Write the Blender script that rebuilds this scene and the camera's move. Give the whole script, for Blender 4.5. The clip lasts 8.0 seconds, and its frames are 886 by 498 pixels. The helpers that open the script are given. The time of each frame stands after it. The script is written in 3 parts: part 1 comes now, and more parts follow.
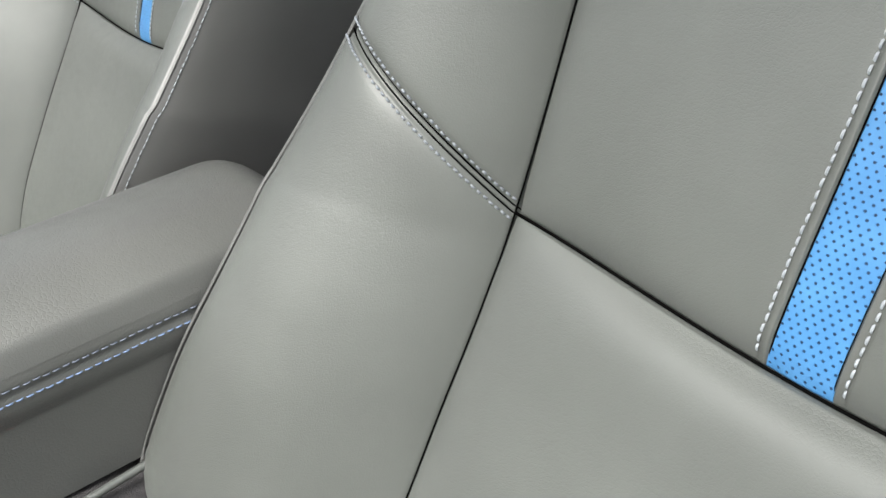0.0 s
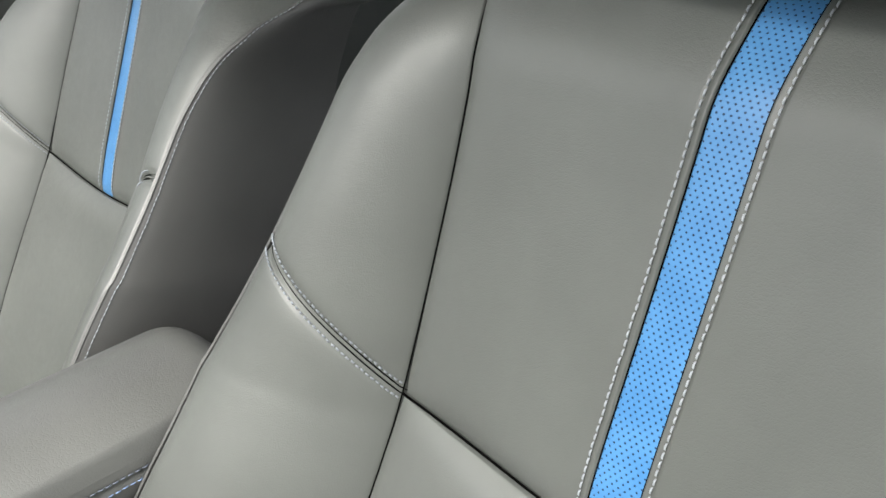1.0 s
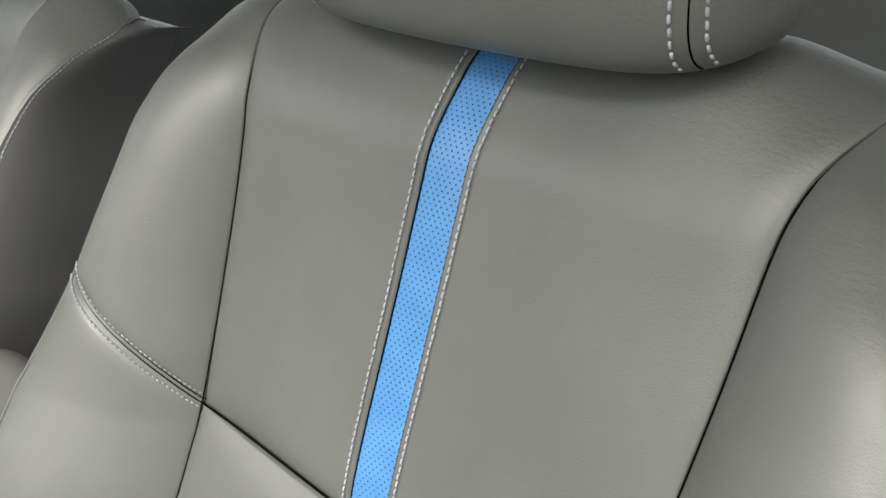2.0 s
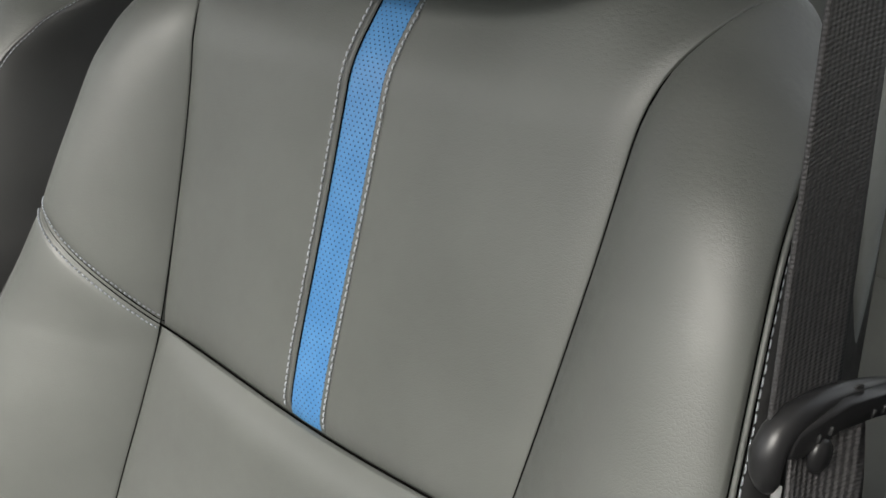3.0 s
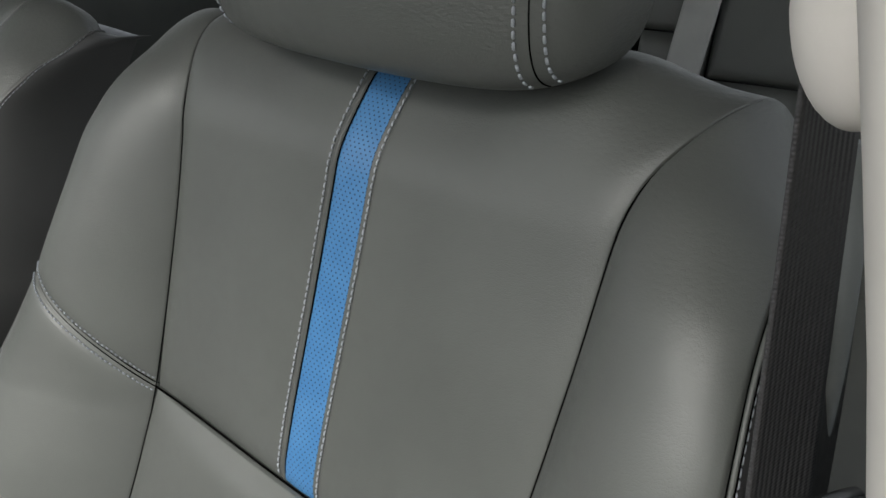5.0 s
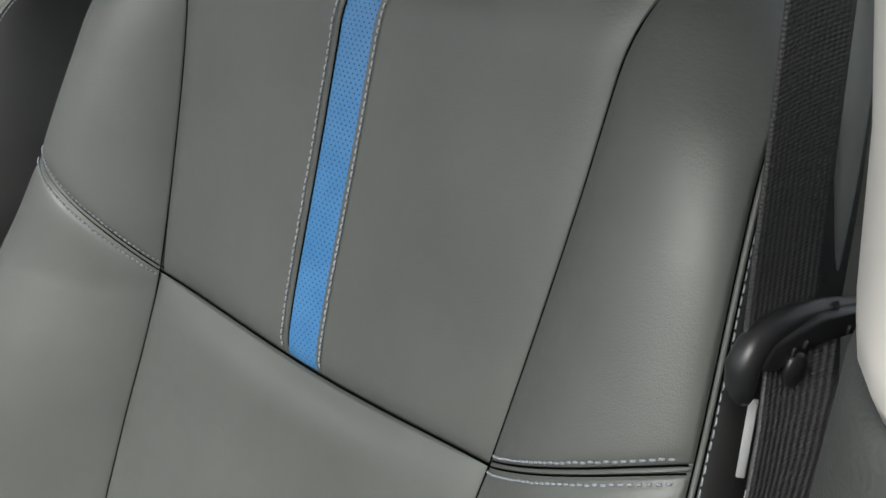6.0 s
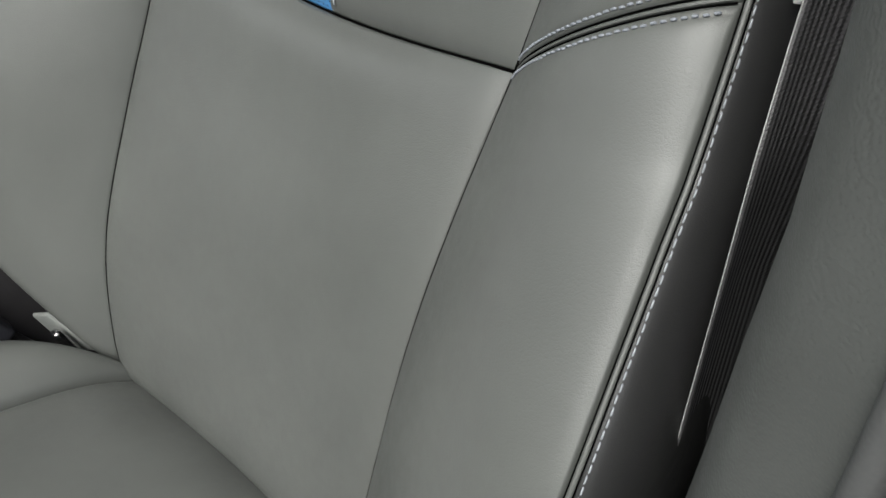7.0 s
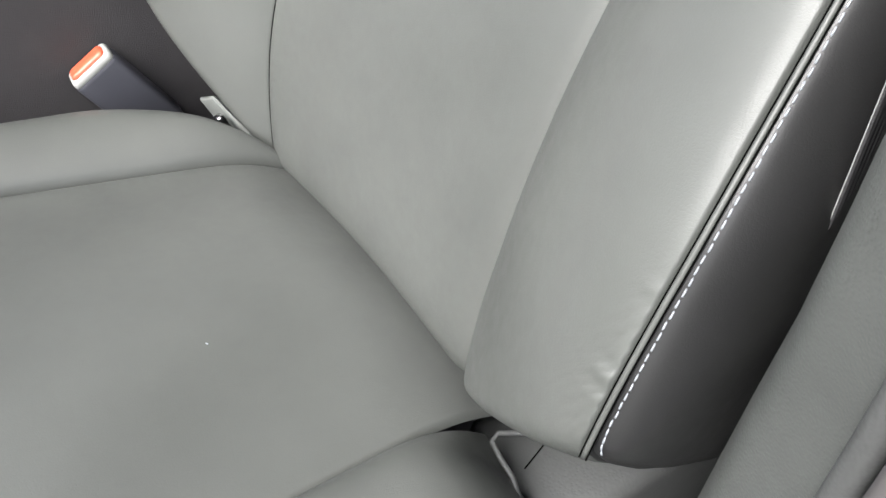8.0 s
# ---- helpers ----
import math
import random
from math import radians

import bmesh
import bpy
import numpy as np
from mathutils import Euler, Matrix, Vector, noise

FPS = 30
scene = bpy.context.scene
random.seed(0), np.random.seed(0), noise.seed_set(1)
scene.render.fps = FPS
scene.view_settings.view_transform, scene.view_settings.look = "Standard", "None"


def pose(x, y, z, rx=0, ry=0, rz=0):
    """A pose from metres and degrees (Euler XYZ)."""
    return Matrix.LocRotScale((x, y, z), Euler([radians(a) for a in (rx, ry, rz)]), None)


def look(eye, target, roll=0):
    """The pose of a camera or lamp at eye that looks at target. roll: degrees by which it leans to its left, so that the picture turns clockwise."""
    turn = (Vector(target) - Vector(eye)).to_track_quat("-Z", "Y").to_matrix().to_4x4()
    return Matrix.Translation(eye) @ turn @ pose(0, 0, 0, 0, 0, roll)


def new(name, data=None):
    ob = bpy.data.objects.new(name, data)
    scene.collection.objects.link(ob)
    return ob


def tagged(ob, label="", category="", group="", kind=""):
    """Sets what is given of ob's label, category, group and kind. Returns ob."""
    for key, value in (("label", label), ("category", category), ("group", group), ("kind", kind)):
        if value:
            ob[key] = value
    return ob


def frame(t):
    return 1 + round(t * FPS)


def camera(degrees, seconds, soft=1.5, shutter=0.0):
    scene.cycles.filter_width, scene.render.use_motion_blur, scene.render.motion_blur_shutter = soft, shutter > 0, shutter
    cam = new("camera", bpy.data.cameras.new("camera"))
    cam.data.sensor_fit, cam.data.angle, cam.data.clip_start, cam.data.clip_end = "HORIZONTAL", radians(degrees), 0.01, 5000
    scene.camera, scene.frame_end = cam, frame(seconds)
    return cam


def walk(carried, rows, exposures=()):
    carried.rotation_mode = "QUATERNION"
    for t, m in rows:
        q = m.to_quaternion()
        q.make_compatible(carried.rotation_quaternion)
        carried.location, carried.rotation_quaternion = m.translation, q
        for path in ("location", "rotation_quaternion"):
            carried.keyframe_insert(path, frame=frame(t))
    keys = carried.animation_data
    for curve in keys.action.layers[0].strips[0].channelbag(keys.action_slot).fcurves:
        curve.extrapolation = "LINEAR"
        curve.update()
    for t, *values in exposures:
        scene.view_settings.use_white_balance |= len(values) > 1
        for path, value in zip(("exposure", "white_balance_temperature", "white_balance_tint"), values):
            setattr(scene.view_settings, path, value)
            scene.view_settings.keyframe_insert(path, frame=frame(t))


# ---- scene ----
cam = camera(52.0, 8.0)
PATH = [
    (0, (0.1284, -0.2468, 0.8068), (-1.0556, 0.6569, -0.0127), -1.34),
    (0.5, (0.1673, -0.2458, 0.8760), (-1.0102, 0.7159, 0.1153), -1.62),
    (1, (0.2056, -0.2486, 0.9141), (-0.9856, 0.7255, 0.1914), -2.19),
    (1.5, (0.2531, -0.2403, 0.9541), (-0.8842, 0.7678, 0.1923), -2.08),
    (2, (0.2887, -0.2340, 0.9556), (-0.7568, 0.8803, 0.2103), -1.01),
    (2.2, (0.3105, -0.2350, 0.9578), (-0.7099, 0.8979, 0.2060), -0.79),
    (3.3, (0.3670, -0.2603, 0.9246), (-0.6857, 0.8425, 0.1724), -2.19),
    (3.5, (0.3686, -0.2659, 0.9224), (-0.6701, 0.8474, 0.1662), -1.90),
    (4, (0.3759, -0.2570, 0.9514), (-0.6789, 0.8513, 0.2104), -1.80),
    (4.2, (0.3707, -0.2592, 0.9768), (-0.6727, 0.8628, 0.2403), -1.78),
    (5.3, (0.3574, -0.2312, 0.9848), (-0.6749, 0.8703, 0.2031), -2.55),
    (5.5, (0.3634, -0.2381, 0.9701), (-0.6736, 0.8610, 0.1913), -2.49),
    (6, (0.3770, -0.2565, 0.9209), (-0.6624, 0.8269, 0.1236), -2.34),
    (6.5, (0.3813, -0.2921, 0.8523), (-0.6000, 0.7978, -0.0075), -1.51),
    (6.7, (0.3902, -0.2912, 0.8281), (-0.5816, 0.7396, -0.1116), -1.78),
    (7, (0.3972, -0.2888, 0.8071), (-0.5581, 0.6628, -0.2282), -1.33),
    (7.2, (0.4067, -0.3017, 0.7908), (-0.5496, 0.6274, -0.2638), -0.77),
    (7.5, (0.4117, -0.2948, 0.7761), (-0.5928, 0.5033, -0.3392), -1.97),
    (8, (0.4259, -0.2978, 0.7462), (-0.6357, 0.3413, -0.4176), -2.58),
]
walk(cam, [(t, look(eye, target, roll)) for t, eye, target, roll in PATH],
     exposures=[(0.0, 1.48, 6550, 6), (0.5, 1.50, 6600, 6), (1.5, 1.52, 6700, 7), (2.2, 1.56, 6850, 8.5), (3.4, 0.8, 6800, 7.5), (4.2, 0.7, 6700, 7.5),
                (6.0, 0.64, 6500, 6), (7.0, 0.74, 6500, 7), (7.5, 1.24, 6500, 10), (8.0, 1.72, 6450, 10)])

# ---- light ----
world = bpy.data.worlds.new("sky")
scene.world = world
world.use_nodes = True
wn = world.node_tree.nodes
sky = wn.new("ShaderNodeTexSky")
sky.sky_type, sky.sun_disc = "NISHITA", False
sky.sun_elevation, sky.sun_rotation = radians(50), radians(165)
sky.air_density, sky.dust_density, sky.ozone_density = 1.0, 3.0, 1.0
cloud = wn.new("ShaderNodeHueSaturation")  # a thin white overcast
cloud.inputs["Saturation"].default_value = 0.3
world.node_tree.links.new(sky.outputs[0], cloud.inputs["Color"])
world.node_tree.links.new(cloud.outputs[0], wn["Background"].inputs[0])
wn["Background"].inputs[1].default_value = 0.15
sun = new("sun", bpy.data.lights.new("sun", "SUN"))
sun.data.energy, sun.data.angle, sun.data.color = 2.6, radians(36), (1.0, 0.98, 0.96)
sun.matrix_world = look((0.65, -2.25, 3.3), (0, 0, 0.5))


# ---- materials ----
def material(name, colour, rough=0.5, metal=0.0):
    """A node material; gives the material, its nodes, its links and its shader."""
    m = bpy.data.materials.new(name)
    m.use_nodes = True
    b = m.node_tree.nodes["Principled BSDF"]
    b.inputs["Base Color"].default_value = (*colour, 1)
    b.inputs["Roughness"].default_value = rough
    b.inputs["Metallic"].default_value = metal
    return m, m.node_tree.nodes, m.node_tree.links, b


def math_node(n, l, op, a, b=None):
    k = n.new("ShaderNodeMath")
    k.operation = op
    for slot, v in enumerate((a, b)):
        if v is None:
            continue
        if isinstance(v, (int, float)):
            k.inputs[slot].default_value = v
        else:
            l.new(v, k.inputs[slot])
    return k.outputs[0]


def coords(n, l, scale=(1, 1, 1)):
    c, mp = n.new("ShaderNodeTexCoord"), n.new("ShaderNodeMapping")
    mp.inputs["Scale"].default_value = scale
    l.new(c.outputs["Object"], mp.inputs[0])
    return mp.outputs[0]


def noise_node(n, l, vec, scale, detail=3, rough=0.5):
    k = n.new("ShaderNodeTexNoise")
    k.inputs["Scale"].default_value, k.inputs["Detail"].default_value, k.inputs["Roughness"].default_value = scale, detail, rough
    l.new(vec, k.inputs["Vector"])
    return k.outputs[0]


def ramp(n, l, fac, stops):
    k = n.new("ShaderNodeValToRGB")
    while len(k.color_ramp.elements) < len(stops):
        k.color_ramp.elements.new(0.5)
    for e, (p, c) in zip(k.color_ramp.elements, stops):
        e.position, e.color = p, (*c, 1) if len(c) == 3 else c
    l.new(fac, k.inputs[0])
    return k.outputs[0]


def bump(n, l, b, height, strength, distance, under=None):
    k = n.new("ShaderNodeBump")
    k.inputs["Strength"].default_value, k.inputs["Distance"].default_value = strength, distance
    l.new(height, k.inputs["Height"])
    if under:
        l.new(under, k.inputs["Normal"])
    l.new(k.outputs[0], b.inputs["Normal"])
    return k.outputs[0]


def leather(name, colour, rough, grain=1.0, cell=650):
    m, n, l, b = material(name, colour, rough)
    v = coords(n, l)
    b.inputs["Specular IOR Level"].default_value = 0.6
    big = noise_node(n, l, v, 9, 4)
    fine = noise_node(n, l, v, 130, 4, 0.65)
    lo, hi = [c * 0.88 for c in colour], [min(1, c * 1.1) for c in colour]
    l.new(ramp(n, l, big, [(0.35, lo), (0.65, hi)]), b.inputs["Base Color"])
    l.new(ramp(n, l, fine, [(0.3, [rough - 0.03] * 3), (0.7, [rough + 0.05] * 3)]), b.inputs["Roughness"])
    vo = n.new("ShaderNodeTexVoronoi")
    vo.feature = "DISTANCE_TO_EDGE"
    vo.inputs["Scale"].default_value = cell
    warp = n.new("ShaderNodeMixRGB")
    warp.inputs[0].default_value = 0.004
    l.new(v, warp.inputs[1])
    nz = n.new("ShaderNodeTexNoise")
    nz.inputs["Scale"].default_value = 220
    l.new(v, nz.inputs["Vector"])
    l.new(nz.outputs["Color"], warp.inputs[2])
    l.new(warp.outputs[0], vo.inputs["Vector"])
    pores = ramp(n, l, vo.outputs["Distance"], [(0.0, (0, 0, 0)), (0.18, (1, 1, 1))])
    first = bump(n, l, b, pores, 0.14 * grain, 0.0003)
    # soft creases that come and go
    patch = ramp(n, l, noise_node(n, l, v, 14, 2), [(0.51, (0, 0, 0)), (0.68, (0.22, 0.22, 0.22))])
    place = n.new("ShaderNodeSeparateXYZ")
    l.new(v, place.inputs[0])
    high = math_node(n, l, "ADD", place.outputs[2], math_node(n, l, "MULTIPLY", place.outputs[0], 0.45))
    patch = math_node(n, l, "MAXIMUM", patch, ramp(n, l, high, [(0.87, (0, 0, 0)), (0.95, (1, 1, 1))]))
    lines = noise_node(n, l, coords(n, l, (1.0, 1.0, 2.2)), 290, 3, 0.5)
    crease = math_node(n, l, "MULTIPLY", patch, lines)
    second = bump(n, l, b, crease, 0.55 * grain, 0.0007, first)
    bump(n, l, b, big, 0.3, 0.004, second)
    return m


LEATHER = leather("grey_leather", (0.083, 0.087, 0.081), 0.47)
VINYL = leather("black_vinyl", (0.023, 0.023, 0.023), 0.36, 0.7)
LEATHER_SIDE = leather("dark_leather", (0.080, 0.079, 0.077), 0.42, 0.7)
LEATHER_CONSOLE = leather("console_leather", (0.085, 0.086, 0.082), 0.42, 1.8, 420)


def blue_material():
    m, n, l, b = material("blue_perforated_leather", (0.035, 0.16, 0.48), 0.33)
    uv = n.new("ShaderNodeUVMap")
    sep = n.new("ShaderNodeSeparateXYZ")
    l.new(uv.outputs[0], sep.inputs[0])
    pitch_u, pitch_v = 0.0035, 0.0054
    u = math_node(n, l, "DIVIDE", sep.outputs[0], pitch_u)
    w = math_node(n, l, "DIVIDE", sep.outputs[1], pitch_v)

    def dots(du, dw):
        a = math_node(n, l, "SUBTRACT", math_node(n, l, "FRACT", math_node(n, l, "ADD", u, du)), 0.5)
        c = math_node(n, l, "SUBTRACT", math_node(n, l, "FRACT", math_node(n, l, "ADD", w, dw)), 0.5)
        a, c = math_node(n, l, "MULTIPLY", a, pitch_u), math_node(n, l, "MULTIPLY", c, pitch_v)
        return math_node(n, l, "SQRT", math_node(n, l, "ADD", math_node(n, l, "MULTIPLY", a, a), math_node(n, l, "MULTIPLY", c, c)))

    d = math_node(n, l, "MINIMUM", dots(0, 0), dots(0.5, 0.5))
    hole = ramp(n, l, math_node(n, l, "MULTIPLY", d, 1000), [(0.40, (0, 0, 0)), (0.56, (1, 1, 1))])
    v = coords(n, l)
    tone = ramp(n, l, noise_node(n, l, v, 45, 4), [(0.3, (0.050, 0.165, 0.350)), (0.7, (0.068, 0.200, 0.400))])
    mix = n.new("ShaderNodeMixRGB")
    l.new(hole, mix.inputs[0])
    mix.inputs[1].default_value = (0.008, 0.025, 0.070, 1)
    l.new(tone, mix.inputs[2])
    l.new(mix.outputs[0], b.inputs["Base Color"])
    first = bump(n, l, b, hole, 0.8, 0.0006)
    bump(n, l, b, noise_node(n, l, v, 900, 2), 0.12, 0.0003, first)
    return m


def plastic(name, colour, rough, cell=0, depth=0.3):
    m, n, l, b = material(name, colour, rough)
    v = coords(n, l)
    big = noise_node(n, l, v, 18, 5)
    l.new(ramp(n, l, big, [(0.3, [c * 0.9 for c in colour]), (0.7, [min(1, c * 1.08) for c in colour])]), b.inputs["Base Color"])
    l.new(ramp(n, l, noise_node(n, l, v, 60, 3), [(0.3, [rough - 0.05] * 3), (0.7, [rough + 0.07] * 3)]), b.inputs["Roughness"])
    if cell:
        vo = n.new("ShaderNodeTexVoronoi")
        vo.feature = "SMOOTH_F1"
        vo.inputs["Scale"].default_value = cell
        l.new(v, vo.inputs["Vector"])
        bump(n, l, b, vo.outputs["Distance"], depth, 0.0008)
    else:
        bump(n, l, b, noise_node(n, l, v, 500, 2), depth * 0.3, 0.0003)
    return m


BLUE = blue_material()
THREAD = plastic("pale_thread", (0.30, 0.32, 0.345), 0.6)
THREAD_BLUE = plastic("blue_thread", (0.14, 0.20, 0.34), 0.6)
THREAD_SEAM = plastic("soft_grey_thread", (0.20, 0.215, 0.24), 0.6)
THREAD_DULL = plastic("grey_blue_thread", (0.10, 0.115, 0.15), 0.6)
BLACK = plastic("black_plastic", (0.018, 0.018, 0.019), 0.34)
SLATE = plastic("slate_plastic", (0.055, 0.056, 0.068), 0.42)
DARK_TRIM = plastic("dark_grained_plastic", (0.070, 0.074, 0.070), 0.5, 800, 0.28)
GREY_TRIM = plastic("grey_plastic", (0.075, 0.077, 0.076), 0.5, 500, 0.3)
PALE_TRIM = plastic("pale_grey_plastic", (0.22, 0.23, 0.225), 0.5, 500, 0.2)
BEIGE = plastic("beige_plastic", (0.80, 0.755, 0.70), 0.55, 1100, 0.03)
HEADLINER = plastic("pale_headliner", (0.55, 0.53, 0.50), 0.9, 600, 0.3)
METAL = material("polished_steel", (0.62, 0.62, 0.63), 0.22, 1.0)[0]
STEEL = material("brushed_steel", (0.80, 0.80, 0.80), 0.38, 0.55)[0]
RED = plastic("red_plastic", (0.75, 0.10, 0.05), 0.35)
CARPET = plastic("dark_carpet", (0.045, 0.042, 0.044), 0.95, 1500, 0.8)
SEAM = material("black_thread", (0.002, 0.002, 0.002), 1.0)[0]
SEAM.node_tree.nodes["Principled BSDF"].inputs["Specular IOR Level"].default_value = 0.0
RUBBER = plastic("door_seal_rubber", (0.13, 0.12, 0.12), 0.6)
ASPHALT = plastic("asphalt", (0.16, 0.16, 0.155), 0.9, 90, 0.5)


def webbing_material(name, colour):
    """Woven strap: ribs along its length, in the strap's own u."""
    m, n, l, b = material(name, colour, 0.55)
    uv = n.new("ShaderNodeUVMap")
    sep = n.new("ShaderNodeSeparateXYZ")
    l.new(uv.outputs[0], sep.inputs[0])
    ribs = math_node(n, l, "SINE", math_node(n, l, "MULTIPLY", sep.outputs[0], 2 * math.pi / 0.0034))
    picks = math_node(n, l, "SINE", math_node(n, l, "MULTIPLY", sep.outputs[1], 2 * math.pi / 0.0016))
    weave = math_node(n, l, "ADD", ribs, math_node(n, l, "MULTIPLY", picks, 0.35))
    l.new(ramp(n, l, math_node(n, l, "MULTIPLY_ADD", weave, 0.35), [(0.0, [c * 0.62 for c in colour]), (0.75, colour)]), b.inputs["Base Color"])
    bump(n, l, b, weave, 0.4, 0.0006)
    return m


WEBBING = webbing_material("dark_webbing", (0.056, 0.055, 0.057))
WEBBING_PALE = plastic("grey_webbing", (0.36, 0.365, 0.35), 0.6)


# ---- building helpers ----
def thing(name, label, category, m=None, group="", kind=""):
    ob = new(name)
    ob.empty_display_size = 0.05
    if m is not None:
        ob.matrix_world = m
    return tagged(ob, label, category, group, kind)


def mesh_object(name, verts, faces, mat, parent=None, label="", uvs=None, smooth=True):
    me = bpy.data.meshes.new(name)
    me.from_pydata([tuple(v) for v in verts], [], faces)
    if uvs is not None:
        layer = me.uv_layers.new(name="UVMap")
        for loop in me.loops:
            layer.data[loop.index].uv = uvs[loop.vertex_index]
    me.materials.append(mat)
    if smooth:
        me.shade_smooth()
    ob = new(name, me)
    if parent is not None:
        ob.parent = parent
    return tagged(ob, label)


def part(name, bm, mat, parent=None, label="", smooth=True):
    me = bpy.data.meshes.new(name)
    bm.normal_update()
    bm.to_mesh(me)
    bm.free()
    me.materials.append(mat)
    if smooth:
        me.shade_smooth()
    ob = new(name, me)
    if parent is not None:
        ob.parent = parent
    return tagged(ob, label)


def sheet(name, f, us, vs, mat, parent=None, label="", flip=False, uv=None):
    """A surface f(u, v) over two lists of parameters."""
    verts = [f(u, v) for v in vs for u in us]
    nu = len(us)
    faces = []
    for j in range(len(vs) - 1):
        for i in range(nu - 1):
            q = (j * nu + i, j * nu + i + 1, (j + 1) * nu + i + 1, (j + 1) * nu + i)
            faces.append(q[::-1] if flip else q)
    uvs = [uv(u, v) for v in vs for u in us] if uv else None
    return mesh_object(name, verts, faces, mat, parent, label, uvs)


def tube(name, points, radius, mat, parent=None, label="", sides=8, cap=True):
    """A round bead along a line of points; radius may be a number or a list."""
    pts = [Vector(p) for p in points]
    verts, faces = [], []
    b = Vector((0.13, 0.21, 0.97))
    for i, p in enumerate(pts):
        d = (pts[min(i + 1, len(pts) - 1)] - pts[max(i - 1, 0)]).normalized()
        a = d.cross(b if abs(d.dot(b)) < 0.98 else Vector((1, 0, 0))).normalized()
        b = a.cross(d)
        r = radius[i] if isinstance(radius, (list, tuple)) else radius
        verts += [p + r * (math.cos(k * 2 * math.pi / sides) * a + math.sin(k * 2 * math.pi / sides) * b) for k in range(sides)]
    for i in range(len(pts) - 1):
        for k in range(sides):
            faces.append((i * sides + k, i * sides + (k + 1) % sides, (i + 1) * sides + (k + 1) % sides, (i + 1) * sides + k))
    if cap:
        faces += [tuple(range(sides))[::-1], tuple(range((len(pts) - 1) * sides, len(pts) * sides))]
    return mesh_object(name, verts, faces, mat, parent, label)


def stitches(points, normals, mat, parent, pitch=0.0055, length=0.0041, radius=0.00055, across=0.0, label=""):
    """A row of single thread stitches along a line that lies on a surface."""
    pts = [Vector(p) for p in points]
    nrm = [Vector(q).normalized() for q in normals]
    run = [0.0]
    for a, b in zip(pts, pts[1:]):
        run.append(run[-1] + (b - a).length)

    def at(s):
        i = max(0, min(len(run) - 2, int(np.searchsorted(run, s)) - 1))
        k = (s - run[i]) / max(1e-9, run[i + 1] - run[i])
        return pts[i].lerp(pts[i + 1], k), (pts[i + 1] - pts[i]).normalized(), nrm[i]

    verts, faces = [], []
    rng = random.Random(len(pts) + int(1e4 * run[-1]))
    s = 0.002
    while s + length < run[-1]:
        wob = rng.uniform(-0.0002, 0.0002)
        base = len(verts)
        for k, (f, r, lift) in enumerate(((0.0, 0.45, -0.0005), (0.14, 0.95, 0.0001), (0.5, 1.0, 0.0003), (0.86, 0.95, 0.0001), (1.0, 0.45, -0.0005))):
            p, d, q = at(s + f * length)
            side = d.cross(q).normalized()
            c = p + q * (lift + radius * 0.4) + side * (wob + across * (f - 0.5))
            verts += [c + radius * r * (math.cos(a) * side + math.sin(a) * q) for a in [j * math.pi / 3 for j in range(6)]]
            if k:
                for j in range(6):
                    a0, a1 = base + (k - 1) * 6 + j, base + (k - 1) * 6 + (j + 1) % 6
                    faces.append((a0, a1, a1 + 6, a0 + 6))
        s += pitch * rng.uniform(0.97, 1.03)
    return mesh_object("stitching", verts, faces, mat, parent, label)


def rounded_box(size, r, segments=3, taper=0.0):
    bm = bmesh.new()
    bmesh.ops.create_cube(bm, size=1)
    for v in bm.verts:
        k = 1 - taper * (v.co.z + 0.5)
        v.co = Vector((v.co.x * size[0] * k, v.co.y * size[1] * k, v.co.z * size[2]))
    bmesh.ops.bevel(bm, geom=bm.edges[:], offset=r, segments=segments, profile=0.5, affect="EDGES")
    return bm


def curve(points, n=16):
    """A smooth line through a few points, as a function of 0..1 by length."""
    p = np.array(points, float)
    q = np.vstack([2 * p[0] - p[1], p, 2 * p[-1] - p[-2]])
    out = []
    for i in range(1, len(q) - 2):
        for t in np.linspace(0, 1, n, endpoint=False):
            out.append(0.5 * (2 * q[i] + (q[i + 1] - q[i - 1]) * t + (2 * q[i - 1] - 5 * q[i] + 4 * q[i + 1] - q[i + 2]) * t ** 2 + (3 * q[i] - q[i - 1] - 3 * q[i + 1] + q[i + 2]) * t ** 3))
    out.append(p[-1])
    out = np.array(out)
    run = np.concatenate([[0], np.cumsum(np.linalg.norm(np.diff(out, axis=0), axis=1))])
    return out, run


# ---- the front seats ----
# the backrest's middle line from its foot over its top: y (to the rear) and z
PROFILE, RUN = curve([(-0.080, 0.306), (-0.1005, 0.326), (-0.1055, 0.346), (-0.078, 0.430), (-0.043, 0.510), (-0.006, 0.585), (0.010, 0.622), (0.046, 0.728),
                      (0.067, 0.788), (0.077, 0.812), (0.094, 0.833), (0.114, 0.852), (0.135, 0.861), (0.155, 0.858), (0.172, 0.845), (0.182, 0.815)])
TOP = RUN[-1]


def run_at(z):
    k = int(np.argmax(PROFILE[:, 1]))
    return float(np.interp(z, PROFILE[:k, 1], RUN[:k]))


def spine(s):
    y, z = np.interp(s, RUN, PROFILE[:, 0]), np.interp(s, RUN, PROFILE[:, 1])
    e = 0.006
    dy = np.interp(s + e, RUN, PROFILE[:, 0]) - np.interp(s - e, RUN, PROFILE[:, 0])
    dz = np.interp(s + e, RUN, PROFILE[:, 1]) - np.interp(s - e, RUN, PROFILE[:, 1])
    k = math.hypot(dy, dz)
    return y, z, -dz / k, dy / k


